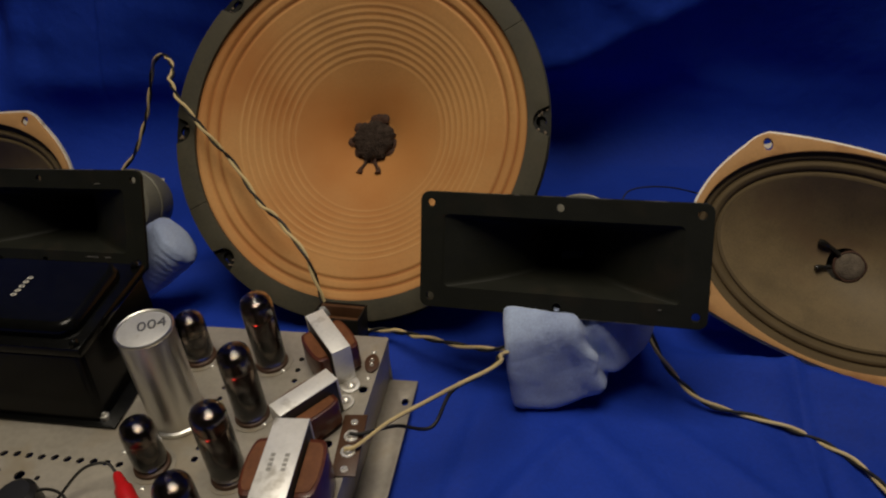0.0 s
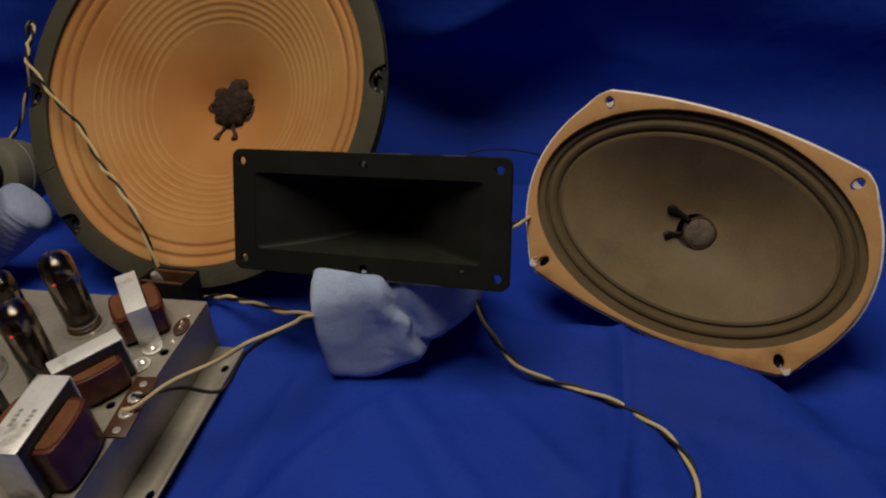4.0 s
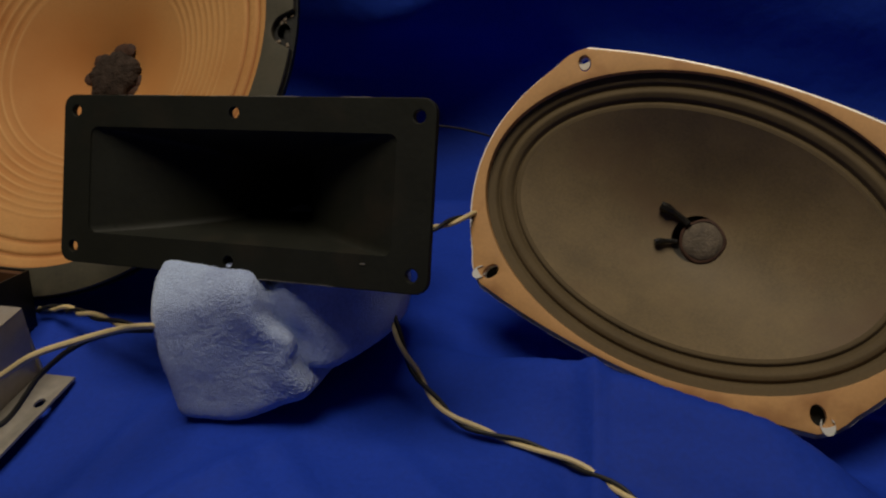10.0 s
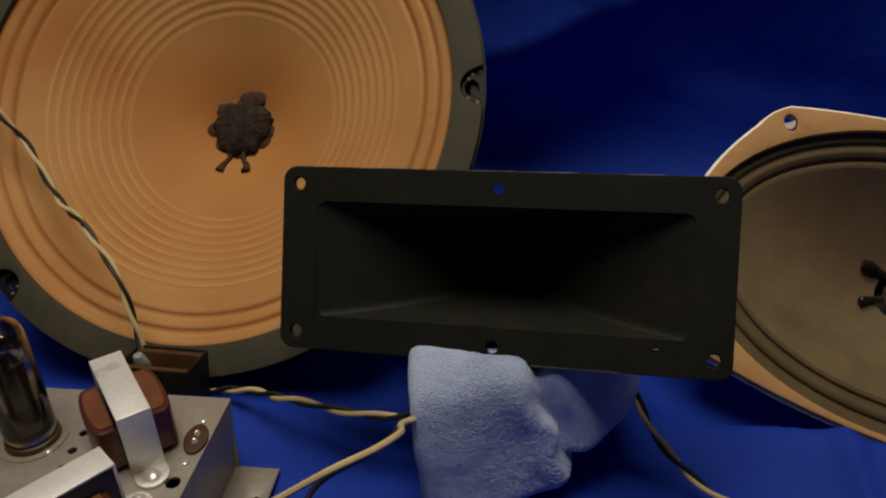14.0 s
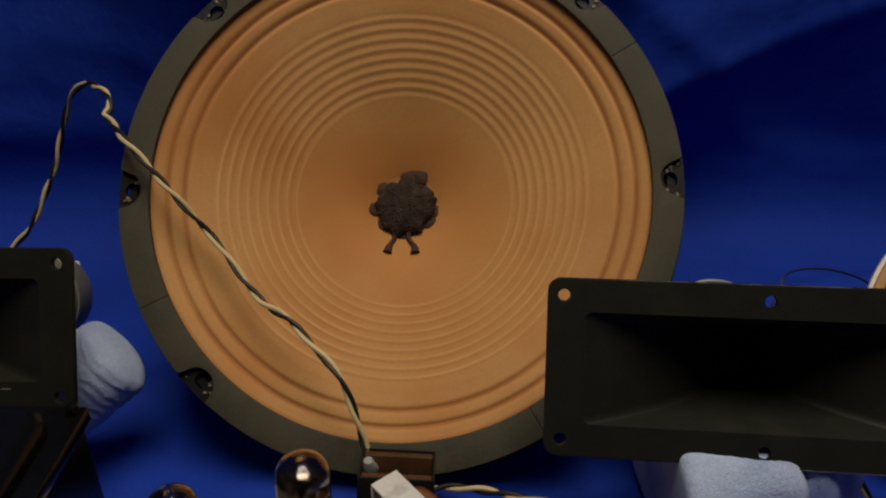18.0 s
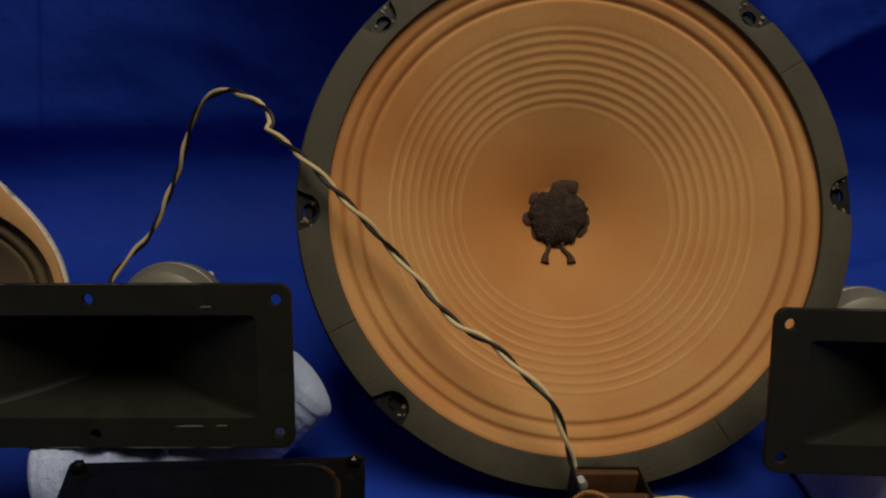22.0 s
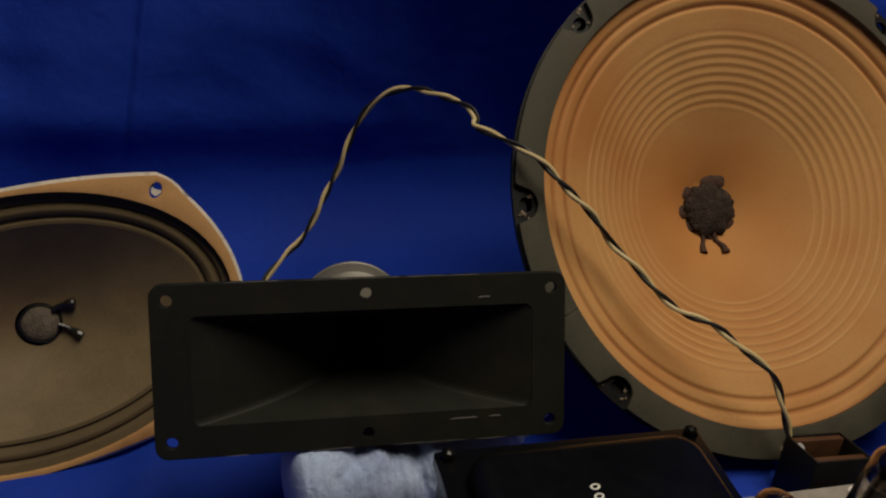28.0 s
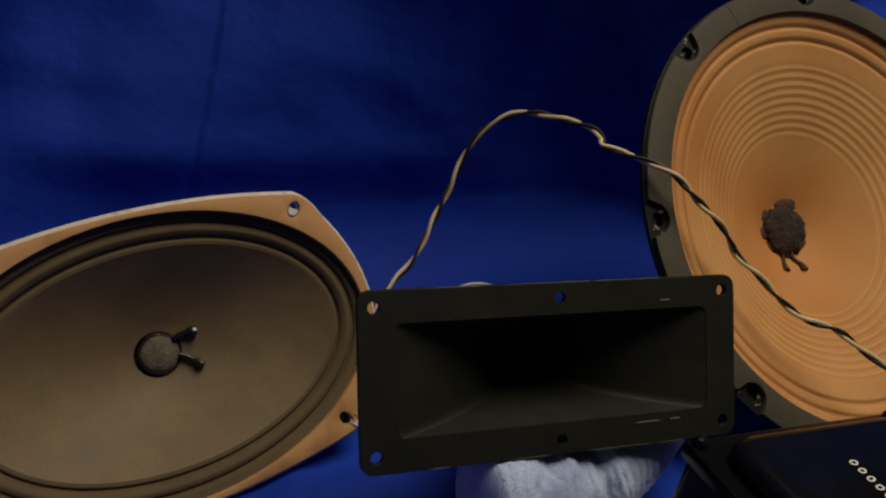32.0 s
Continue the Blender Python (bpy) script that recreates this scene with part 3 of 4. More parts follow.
def oval_speaker(m, label, glue, cap_x, stubs):
    t = thing("oval_loudspeaker", m, label, "loudspeaker", "pair of oval loudspeakers")
    slots = [slot_loop(sx, sy) for sx in (1, -1) for sy in (1, -1)]
    open_a, open_b = 0.1076, 0.0733
    part("frame_flange", plate([oval_outline(0.0016), ring(0, 0, open_a + 0.0004, open_b + 0.0004, 72), *slots], -0.0036, -0.0006), "plated", t, "bright plated steel flange")
    part("gasket", plate([oval_outline(-0.0004), ring(0, 0, open_a, open_b, 72), *slots], -0.0004, 0.0030, 0.0006), "gasket_tan", t, "orange tan card gasket")
    for sx, sy in ((-1, 1), (1, 1), (-1, -1), (1, -1)):
        a = math.atan2(0.8 * sy, 0.55 * sx)
        loop = [(0.0042 * math.cos(b), 0.0030 * math.sin(b)) for b in np.linspace(0.6, 5.6, 12)] + [(0.001 * math.cos(b) + 0.0005, 0.0030 * math.sin(b)) for b in np.linspace(5.4, 0.8, 8)]
        part("paper_scrap", plate([loop], 0, 0.0006), "paper_white" if sy > 0 else "plated", t, at=Matrix.Translation((0.0825 * sx, 0.06 * sy, 0.0006) if sy > 0 else (0.0868 * sx, 0.0618 * sy, 0.0031)) @ pose(0, 0, 0, 0, 0, math.degrees(a) + (180 if sy < 0 else 0)))
        # black disc added behind each lower slot, standing in for the shade inside
        if sy < 0:
            part("slot_shade_disc", plate([ring(0, 0, 0.0075, 0.0060, 12)], -0.0062, -0.0040), "frame_black", t, at=Matrix.Translation((0.0825 * sx, 0.06 * sy, 0)))
    rows = []
    for u in np.linspace(0, 1, 60):
        a, b = open_a + 0.001 - 0.0180 * u, open_b + 0.001 - 0.0180 * u
        z = -0.0012 - 0.0045 * u - 0.0020 * sum(math.exp(-(((u - g) / 0.055) ** 2)) for g in (0.37, 0.80)) + 0.0010 * math.exp(-(((u - 0.58) / 0.10) ** 2))
        rows.append((a, b, z))
    part("surround", oval_rings(rows), "surround_brown", t, "dark rolled paper surround")
    a1, b1, z1 = rows[-1]
    rows = [(0.0125 + (a1 - 0.0125) * u, 0.0125 + (b1 - 0.0125) * u, -0.0355 + (z1 + 0.0355) * u**1.35) for u in np.linspace(1, 0, 30)]
    part("cone", oval_rings(rows), "cone_brown", t, "grey brown paper cone")
    part("dust_cap", lathe([(0, -0.0324), (0.005, -0.0327), (0.0080, -0.0333), (0.0100, -0.0346), (0.0108, -0.0362)], 40), "cap_brown", t, "round fibrous dust cap", at=Matrix.Translation((cap_x, 0, 0)))
    part("glue_ring", lathe([(0.0098, -0.0350), (0.0104, -0.0342), (0.0111, -0.0344), (0.0119, -0.0356)], 40, warp=lambda a, r, z: (r * (1 + 0.03 * math.sin(5 * a)) * math.cos(a), r * (1 + 0.03 * math.sin(4 * a + 1)) * math.sin(a), z)), glue, t, at=Matrix.Translation((cap_x, 0, 0)))
    for (x0, y0), (x1, y1), w in stubs:
        zc = lambda x, y: -0.0355 + 0.0320 * (max(0.0, math.hypot(x, y * 1.5) - 0.0125) / 0.080) ** 1.35 + 0.0024
        pts = []
        for u in (0, 0.3, 0.65, 1):
            x, y = x0 + (x1 - x0) * u, y0 + (y1 - y0) * u + 0.001 * math.sin(3 * u)
            pts.append(Vector((x, y, zc(x, y))))
        part("lead_stub", tube(spline(pts, 0.0008), 0.0016 * w, 8, lambda u: 0.9 + 0.55 * max(0.0, math.sin((u - 0.55) / 0.45 * 2.6)) if u > 0.55 else 0.9), "glue_black", t)
    part("basket", oval_rings([(0.106, 0.073, -0.002), (0.10, 0.068, -0.012), (0.05, 0.04, -0.046), (0.04, 0.034, -0.05), (0.036, 0.03, -0.047)], 60), "plated", t)
    part("magnet", lathe([(0, -0.082), (0.031, -0.082), (0.034, -0.079), (0.034, -0.050), (0, -0.050)], 40), "magnet", t)
    return t


oval_speaker(basis((0.3742, 0.6205, 0.0794), (0.9090, -0.3844, -0.1609), (0.3433, 0.4721, 0.8119)), "oval loudspeaker with grey brown cone and bright chipped gasket", "glue", 0.0034, (((-0.0060, 0.0056), (-0.0226, 0.0092), 1.25), ((-0.0076, -0.0051), (-0.0179, -0.0102), 0.95)))
oval_speaker(basis((-0.3925, 0.7491, 0.0340), (0.9706, 0.0851, 0.2251), (-0.2430, 0.4000, 0.884)), "oval loudspeaker with dark brown cone sitting low on the sheet", "glue_black", 0.0010, (((0.0095, 0.0063), (0.0220, 0.0071), 1.2), ((0.0100, -0.0029), (0.0208, -0.0124), 1.0)))


# ---- horns ----
def horn(m, label, chips):
    t = thing("horn_tweeter", m, label, "horn", "pair of horns")
    holes = [(sx * 0.0875, sy * 0.0322) for sx in (-1, 1) for sy in (-1, 1)] + [(0, 0.0325), (0, -0.0330)]
    hx, hy = 0.0785, 0.0250
    fl = part("flange", plate([round_rect(0.0948, 0.0398, 0.006), round_rect(hx, hy, 0.004, n=6), *[ring(x, y, 0.0027, n=14) for x, y in holes]], -0.0032, 0.0, 0.0005, 0.0805), "horn", t, "black enamelled rectangular mouth flange", smooth=False)
    # flare: rows of mouth shrinking to the throat
    verts, faces, rows, cs = [], [], 38, 6
    for i in range(rows):
        u = (i / (rows - 1)) ** 1.4
        w, h = 0.0085 + (hx + 0.0004 - 0.0085) * (1 - u) ** 3.0, 0.0085 + (hy + 0.0004 - 0.0085) * (1 - u) ** 1.5
        verts += [(x, y, -0.0005 - 0.0847 * u) for x, y in round_rect(w, h, min(0.004, 0.45 * h), n=cs)]
    k4 = 4 * (cs + 1)
    for i in range(rows - 1):
        for k in range(k4):
            faces.append((i * k4 + k, i * k4 + (k + 1) % k4, (i + 1) * k4 + (k + 1) % k4, (i + 1) * k4 + k))
    faces.append(tuple(k4 * (rows - 1) + k for k in range(k4)))
    ob = part("flare", (verts, [], faces), "horn", t, "dark flared horn mouth")
    so = ob.modifiers.new("thick", "SOLIDIFY")
    so.thickness, so.offset = 0.0003, 1.0
    part("throat_neck", lathe([(0.0, -0.0815), (0.014, -0.0815), (0.016, -0.084), (0.016, -0.094), (0.0, -0.094)], 28), "horn", t)
    dr = part("driver", lathe([(0, -0.092), (0.022, -0.092), (0.029, -0.096), (0.0315, -0.103), (0.0322, -0.112), (0.0308, -0.124), (0.028, -0.134), (0.018, -0.140), (0, -0.142)], 48), "driver", t, "grey painted round compression driver")
    part("driver_seam", lathe([(0.0320, -0.1100), (0.0328, -0.1105), (0.0328, -0.1130), (0.0320, -0.1135)], 48), "driver", dr)
    sc = None
    for k in range(3):
        a = radians(50 + 120 * k)
        at = Matrix.Translation((0.027 * math.cos(a), 0.027 * math.sin(a), -0.134)) @ pose(0, 0, 0, 180, 0, 0)
        if sc is None:
            sc = part("driver_screw", lathe([(0, 0.0015), (0.0018, 0.0013), (0.0024, 0), (0.0, 0)], 10), "screw", dr, at=at)
        else:
            again(sc, dr, at)
    rnd = random.Random(chips)
    for k in range(16):
        side = rnd.choice((1, 1, 1, -1))
        x, w = rnd.uniform(-0.072, 0.072), rnd.uniform(0.002, 0.016)
        part("paint_chip", plate([[(x - w, -0.0001), (x + w, 0.0), (x + w * 0.7, 0.0003), (x - w * 0.4, 0.0002)]], 0, 0.0002), "bare", fl, at=Matrix.Translation((0, 0.0396 * side, -0.0002)))
    for x, y, w in ((0.045, -0.0288, 0.007), (0.060, -0.0286, 0.003), (0.055, 0.0290, 0.003)) if chips == 8 else ((0.0655, -0.0290, 0.0012),):
        part("paint_chip", plate([[(x - w, y - 0.0003), (x + w, y - 0.0002), (x + w * 0.8, y + 0.0004), (x - w * 0.5, y + 0.0003)]], 0.0001, 0.0003), "bare", fl)
    return t


HR = basis((0.1686, 0.5669, 0.1059), (0.9817, -0.1757, 0.0733), (-0.0027, 0.3719, 0.9283))
HL = basis((-0.2377, 0.6384, 0.0801), (0.9846, -0.1511, 0.0881), (-0.0275, 0.3636, 0.9311))
horn(HR, "black rectangular horn tweeter propped on a folded blue towel", 3)
horn(HL, "black rectangular horn tweeter with chipped lower lip on a rolled towel", 8)


# ---- towels ----
def towel(path, radii, label, seed, creases, box_power):
    """A soft roll along a path; radii are (across, upright) at each path point."""
    pts = spline(path, 0.0009)
    n, sides = len(pts), 150
    verts, faces = [], []
    for i, p in enumerate(pts):
        u = i / (n - 1)
        d = (pts[min(i + 1, n - 1)] - pts[max(i - 1, 0)]).normalized()
        side = d.cross(Vector((0, 0, 1))).normalized()
        up = side.cross(d)
        k = u * (len(radii) - 1)
        a, f = int(min(k, len(radii) - 2)), k - int(min(k, len(radii) - 2))
        rx, rz = [radii[a][q] * (1 - f) + radii[a + 1][q] * f for q in (0, 1)]
        cap = (1 - abs(2 * u - 1) ** 30) ** 0.5 if 0 < u < 1 else 0.02
        for j in range(sides):
            t = 2 * math.pi * j / sides
            cx, cz = math.copysign(abs(math.cos(t)) ** box_power, math.cos(t)), math.copysign(abs(math.sin(t)) ** box_power, math.sin(t))
            q = Vector((u * 4, math.cos(t), math.sin(t)))
            r = 1 + 0.10 * noise.noise(q * 0.9 + Vector((seed, 0, 0))) + 0.035 * noise.noise(q * 2.4 + Vector((0, seed, 0)))
            for cu, ct, slope, depth, w in creases:
                if ct is None:
                    r -= depth * math.exp(-(((u - cu + 0.006 * noise.noise(q * 2)) / w) ** 2))
                    continue
                dist = (u - cu - slope * math.sin(t - ct) + 0.02 * noise.noise(q * 2)) / w
                r -= depth * math.exp(-dist * dist) * max(0.0, math.cos(t - ct)) ** 0.5 - 0.5 * depth * math.exp(-((dist - 1.6) ** 2)) * max(0.0, math.cos(t - ct))
            r += 0.010 * noise.noise(q * 17) + 0.010 * math.sin(190 * u + 3 * noise.noise(q * 3)) + 0.012 * noise.noise(q * 42)
            verts.append(p + cap * r * (rx * cx * side + rz * cz * up))
    for i in range(n - 1):
        for j in range(sides):
            j2 = (j + 1) % sides
            faces.append((i * sides + j, i * sides + j2, (i + 1) * sides + j2, (i + 1) * sides + j))
    faces += [tuple(range(sides))[::-1], tuple(range((n - 1) * sides, n * sides))]
    ob = part("towel", ([tuple(v) for v in verts], [], faces), "towel", None)
    return tagged(ob, label, "towel", "towels under the horns")


def folded_towel(label):
    """A towel folded into a wedge: rounded planes meeting, with a deep fold and ribbed slack beside it."""
    c = Vector((0.178, 0.570, 0.036))
    planes = (((0.14, -0.98, 0.02), (0.140, 0.5350, 0.030)), ((-0.10, -0.62, 0.78), (0.150, 0.545, 0.066)), ((-1, 0.0, -0.14), (0.1368, 0.55, 0.04)), ((0, 0, -1), (0, 0, -0.001)), ((0, 0, 1), (0, 0, 0.073)), ((0.70, -0.66, 0.22), (0.206, 0.541, 0.030)), ((0.58, -0.25, -0.78), (0.203, 0.543, 0.017)), ((0, 1, 0), (0, 0.640, 0)), ((1, 0.1, 0), (0.241, 0.58, 0)))
    planes = [(Vector(n).normalized(), (Vector(p) - c).dot(Vector(n).normalized())) for n, p in planes]
    m, p0, hub = Vector((0.90, 0.05, 0.42)).normalized(), Vector((0.199, 0.53, 0.050)), Vector((0.197, 0.53, 0.036))
    nu, nv, verts, faces = 300, 170, [], []
    for j in range(nv + 1):
        v = -math.pi / 2 + math.pi * j / nv
        for i in range(nu):
            u = 2 * math.pi * i / nu
            d = Vector((math.cos(v) * math.cos(u), math.cos(v) * math.sin(u), math.sin(v)))
            r = sum(max(1e-4, d.dot(n) / o) ** 13 for n, o in planes) ** (-1 / 13)
            p = c + r * d
            s = (p - p0).dot(m) + 0.004 * noise.noise(p * 60)
            front = max(0.0, -d.y) ** 0.5
            k = -0.011 * math.exp(-((s / 0.0050) ** 2)) - 0.002 * max(0.0, min(1.0, s / 0.012)) + 0.003 * math.exp(-(((s + 0.011) / 0.008) ** 2))
            q = p - hub
            far, ang = math.hypot(q.x, q.z), math.atan2(q.z, q.x)
            k += 0.0004 * math.sin(far * 3000 + 2 * noise.noise(p * 70)) * math.exp(-(((far - 0.016) / 0.010) ** 2)) * max(0.0, math.cos(ang + 0.7))
            k = k * front + 0.0011 * noise.noise(p * 45) + 0.0003 * noise.noise(p * 160) + 0.00035 * noise.noise(p * 900)
            verts.append(tuple(p + k * d))
    for j in range(nv):
        for i in range(nu):
            faces.append((j * nu + i, j * nu + (i + 1) % nu, (j + 1) * nu + (i + 1) % nu, (j + 1) * nu + i))
    ob = part("towel", (verts, [], faces), "towel", None)
    return tagged(ob, label, "towel", "towels under the horns")


folded_towel("light blue microfibre towel folded under the horn")
towel([(-0.272, 0.636, 0.014), (-0.252, 0.638, 0.015), (-0.214, 0.644, 0.014), (-0.170, 0.650, 0.033), (-0.134, 0.658, 0.057)], ((0.021, 0.024), (0.030, 0.027), (0.030, 0.026), (0.024, 0.025), (0.020, 0.0225)), "light blue microfibre towel rolled up under the horn", 5.0, ((0.45, 1.2, 0.05, 0.16, 0.04), (0.25, 1.6, 0.12, 0.14, 0.03), (0.93, None, 0.0, 0.03, 0.008), (0.30, None, 0.0, 0.05, 0.03)), 0.85)


# ---- tube amplifier ----
AMP = basis((0.0535, 0.5626, 0.0373), (0.9971, -0.0666, 0.0378), (0.0623, 0.9923, 0.1069))
amp = thing("tube_amplifier", AMP, "bare steel amplifier chassis with glowing tubes, transformers and a capacitor can", "amplifier")
X0, Y0, DEEP = -0.335, -0.235, 0.0412
TUBES = ((-0.0755, -0.0320, 1), (-0.0717, -0.0796, 1), (-0.0685, -0.1262, 1), (-0.0670, -0.1745, 1), (-0.1287, -0.0317, 0), (-0.1194, -0.1244, 0))
holes = [ring(-0.3195 + 0.0089 * k, -0.1252 - 0.0003 * (k % 3), 0.0026, 0.0021, 10, 0.5) for k in range(21)]
holes += [ring(x, y, r, n=12) for x, y, r in ((-0.2010, -0.1404, 0.0034), (-0.1882, -0.1411, 0.0017), (-0.2170, -0.1385, 0.0015), (-0.0058, -0.0503, 0.0031), (-0.0559, -0.0268, 0.0020), (-0.0554, -0.0371, 0.0020), (-0.0545, -0.0470, 0.0020), (-0.1005, -0.0577, 0.0017), (-0.0998, -0.0673, 0.0019), (-0.0969, -0.1084, 0.0018), (-0.0957, -0.1169, 0.0023), (-0.1465, -0.0784, 0.0019), (-0.0164, -0.0967, 0.0030))]
body = part("chassis_top", plate([round_rect(-X0 / 2, -Y0 / 2, 0.0012, X0 / 2, Y0 / 2, 2), *holes], -0.0014, 0.0), "chassis", amp, "dull plated steel top plate with punched holes")
side = box(-0.0014, 0.0, Y0, -0.0003, -DEEP, -0.0014, 0.0003)
for v in side.verts:
    v.co.x += 0.09 * v.co.z
part("side_panel", side, "chassis", amp)
part("side_panel", box(X0, X0 + 0.0014, Y0, -0.0003, -DEEP, -0.0014, 0.0003), "chassis", amp)
part("rear_panel", box(X0 + 0.0016, -0.0016, -0.0017, -0.0003, -DEEP, -0.0014, 0.0003), "chassis", amp)
part("front_panel", box(X0 + 0.0016, -0.0016, Y0, Y0 + 0.0014, -DEEP, -0.0014, 0.0003), "chassis", amp)
part("mounting_flange", plate([[(-0.0036, -0.0022), (0.0178, -0.0022), (0.0178, Y0), (-0.0036, Y0)], ring(0.0124, -0.0230, 0.0026, 0.0034, 12), ring(0.0124, -0.127, 0.0026, 0.0034, 12)], -DEEP, -DEEP + 0.0014, 0.0003), "chassis", amp, "bent out mounting flange")


def power_tube(x, y, big, lit):
    h, r = (0.0628, 0.0106) if big else (0.0428, 0.0102)
    t = thing("vacuum_tube", AMP @ Matrix.Translation((x, y, 0.0002)), "tall glass power tube with silvered top and dark plate" if big else "short glass preamp tube with silvered top", "vacuum tube", "tubes on the chassis")
    sock = part("socket", lathe([(0, 0), (0.0112, 0), (0.0114, 0.0008), (0.0110, 0.0028), (0.0100, 0.0034), (0, 0.0034)], 32), "phenolic", t, "brown tube socket")
    part("socket_ring", lathe([(0.0113, 0.0), (0.0140, 0.0), (0.0140, 0.0004), (0.0113, 0.0005)], 32), "chassis", sock)
    b = 0.0037
    prof = [(0, b), (r * 0.90, b), (r * 0.98, b + 0.002), (r, b + 0.005), (r, h - 0.0115), (r * 0.97, h - 0.0085), (r * 0.86, h - 0.0058), (r * 0.62, h - 0.0038), (r * 0.30, h - 0.0030), (r * 0.17, h - 0.0022), (r * 0.10, h - 0.0006), (0, h)]
    inner = [(0, h - 0.0042), (r * 0.55, h - 0.0052), (r * 0.80, h - 0.0070), (r * 0.90, h - 0.0095), (r * 0.925, h - 0.0125), (r * 0.925, b + 0.004), (r * 0.8, b + 0.0022), (0, b + 0.002)]
    g = part("glass_envelope", lathe(prof, 36), "glass", t, "clear glass envelope")
    bm = lathe(inner, 36)
    ob = part("inner_glass", bm, "glass", g)
    ob.data.flip_normals()
    low = h - (0.0185 if big else 0.0165)
    part("getter", lathe([(0, h - 0.0048), (r * 0.52, h - 0.0058), (r * 0.77, h - 0.0076), (r * 0.87, h - 0.0100), (r * 0.895, h - 0.0130), (r * 0.895, low)], 36, warp=lambda a, q, z: (q * math.cos(a), q * math.sin(a), z + (0.0012 * math.sin(3 * a + x * 900) if z <= low + 1e-6 else 0))), "getter", t, "silvered getter patch")
    part("anode", lathe([(0, b + 0.007), (r * 0.62, b + 0.007), (r * 0.62, low - 0.002), (0, low - 0.002)], 20, warp=lambda a, q, z: (q * 1.12 * math.cos(a), q * 0.72 * math.sin(a), z)), "plate", t, "grey anode plate")
    for z in (b + 0.0055, low - 0.0012):
        part("mica_disc", lathe([(0, 0), (r * 0.88, 0), (r * 0.88, 0.0006), (0, 0.0006)], 24), "mica", t, at=Matrix.Translation((0, 0, z)))
    if lit:
        part("heater", lathe([(0, 0.0014), (0.0010, 0.0010), (0.0010, 0), (0, 0)], 10), "glow", t, "red glowing heater end", at=Matrix.Translation((0.0008, -0.0084, low - 0.0022)))
    return t


for i, (x, y, big) in enumerate(TUBES):
    power_tube(x, y, big, big)

# capacitor can
can = thing("capacitor_can", AMP @ Matrix.Translation((-0.1203, -0.0853, 0.0002)), "tall aluminium capacitor can with a number pencilled on top", "capacitor")
part("can_body", lathe([(0, 0.0), (0.0185, 0.0), (0.0190, 0.0008), (0.0188, 0.0028), (0.0170, 0.0034), (0.0168, 0.0750), (0.0174, 0.0756), (0.0176, 0.0768), (0.0170, 0.0776), (0.0160, 0.0772), (0.0156, 0.0764), (0, 0.0764)], 48), "alu", can)
part("can_lid", lathe([(0, 0.0770), (0.0150, 0.0769), (0.0157, 0.0766)], 48), "can_top", can, "matt grey white can lid")
part("number", writing("004", 0.0118), "ink", can, "004 in dark pencil", smooth=False, at=pose(0.0035, 0.0035, 0.0772, 0, 0, 27))

# mains transformer with two bells and an iron core
pt = thing("mains_transformer", AMP @ Matrix.Translation((-0.2228, -0.0494, 0.0002)), "gloss black mains transformer with bolted bell covers on the chassis", "transformer")
part("base_plate", box(-0.0580, 0.0652, -0.0512, 0.0430, 0, 0.0022, 0.0008), "pt_black", pt)

def bell(hx, hy, z0, z1, r, round_top):
    bm = plate([round_rect(hx, hy, r, n=6)], z0, z1)
    es = [e for e in bm.edges if all(abs(v.co.z - z1) < 1e-6 for v in e.verts) and len(e.link_faces) == 2 and e.calc_face_angle(0) > 0.5]
    bmesh.ops.bevel(bm, geom=es, offset=round_top, segments=5, affect="EDGES", profile=0.5)
    return keep_flat(bm)


lower = bell(0.0555, 0.0420, 0.0023, 0.0550, 0.005, 0.0015)
for v in lower.verts:
    k = 1 - v.co.z / 0.055
    v.co.y -= 0.0055 * k if v.co.y < 0 else 0
part("lower_bell", lower, "pt_black", pt)
core = part("core", box(-0.0575, 0.0575, -0.0425, 0.0425, 0.0552, 0.0620, 0.0008), "pt_black", pt, "black painted iron core")
part("upper_bell", bell(0.0490, 0.0345, 0.0622, 0.0715, 0.012, 0.006), "pt_black", pt)
nut = None
for sx in (-1, 1):
    for sy in (-1, 1):
        at = Matrix.Translation((sx * 0.0530, sy * 0.0390, 0.0621))
        lo = Matrix.Translation((sx * 0.0550, sy * 0.0380 - 0.006, 0.0023))
        if nut is None:
            nut = part("core_bolt", lathe([(0, 0.0040), (0.0020, 0.0034), (0.0030, 0.0022), (0.0032, 0.0), (0, 0)], 6), "pt_black", pt, smooth=False, at=at)
            foot = part("foot_nut", lathe([(0, 0.0052), (0.0014, 0.0050), (0.0015, 0.0028), (0.0030, 0.0026), (0.0031, 0.0), (0, 0)], 6), "screw", pt, smooth=False, at=lo)
        else:
            again(nut, pt, at)
            again(foot, pt, lo)
for k in range(5):
    part("stamped_mark", plate([ring(0, 0, 0.0021, 0.0014, 12), ring(0, 0, 0.0012, 0.0007, 10)], 0, 0.0002), "white_ink", pt, at=Matrix.Translation((-0.0055 - 0.0002 * k, 0.0105 - 0.0043 * k, 0.0716)) @ pose(0, 0, 0, 0, 0, 8))


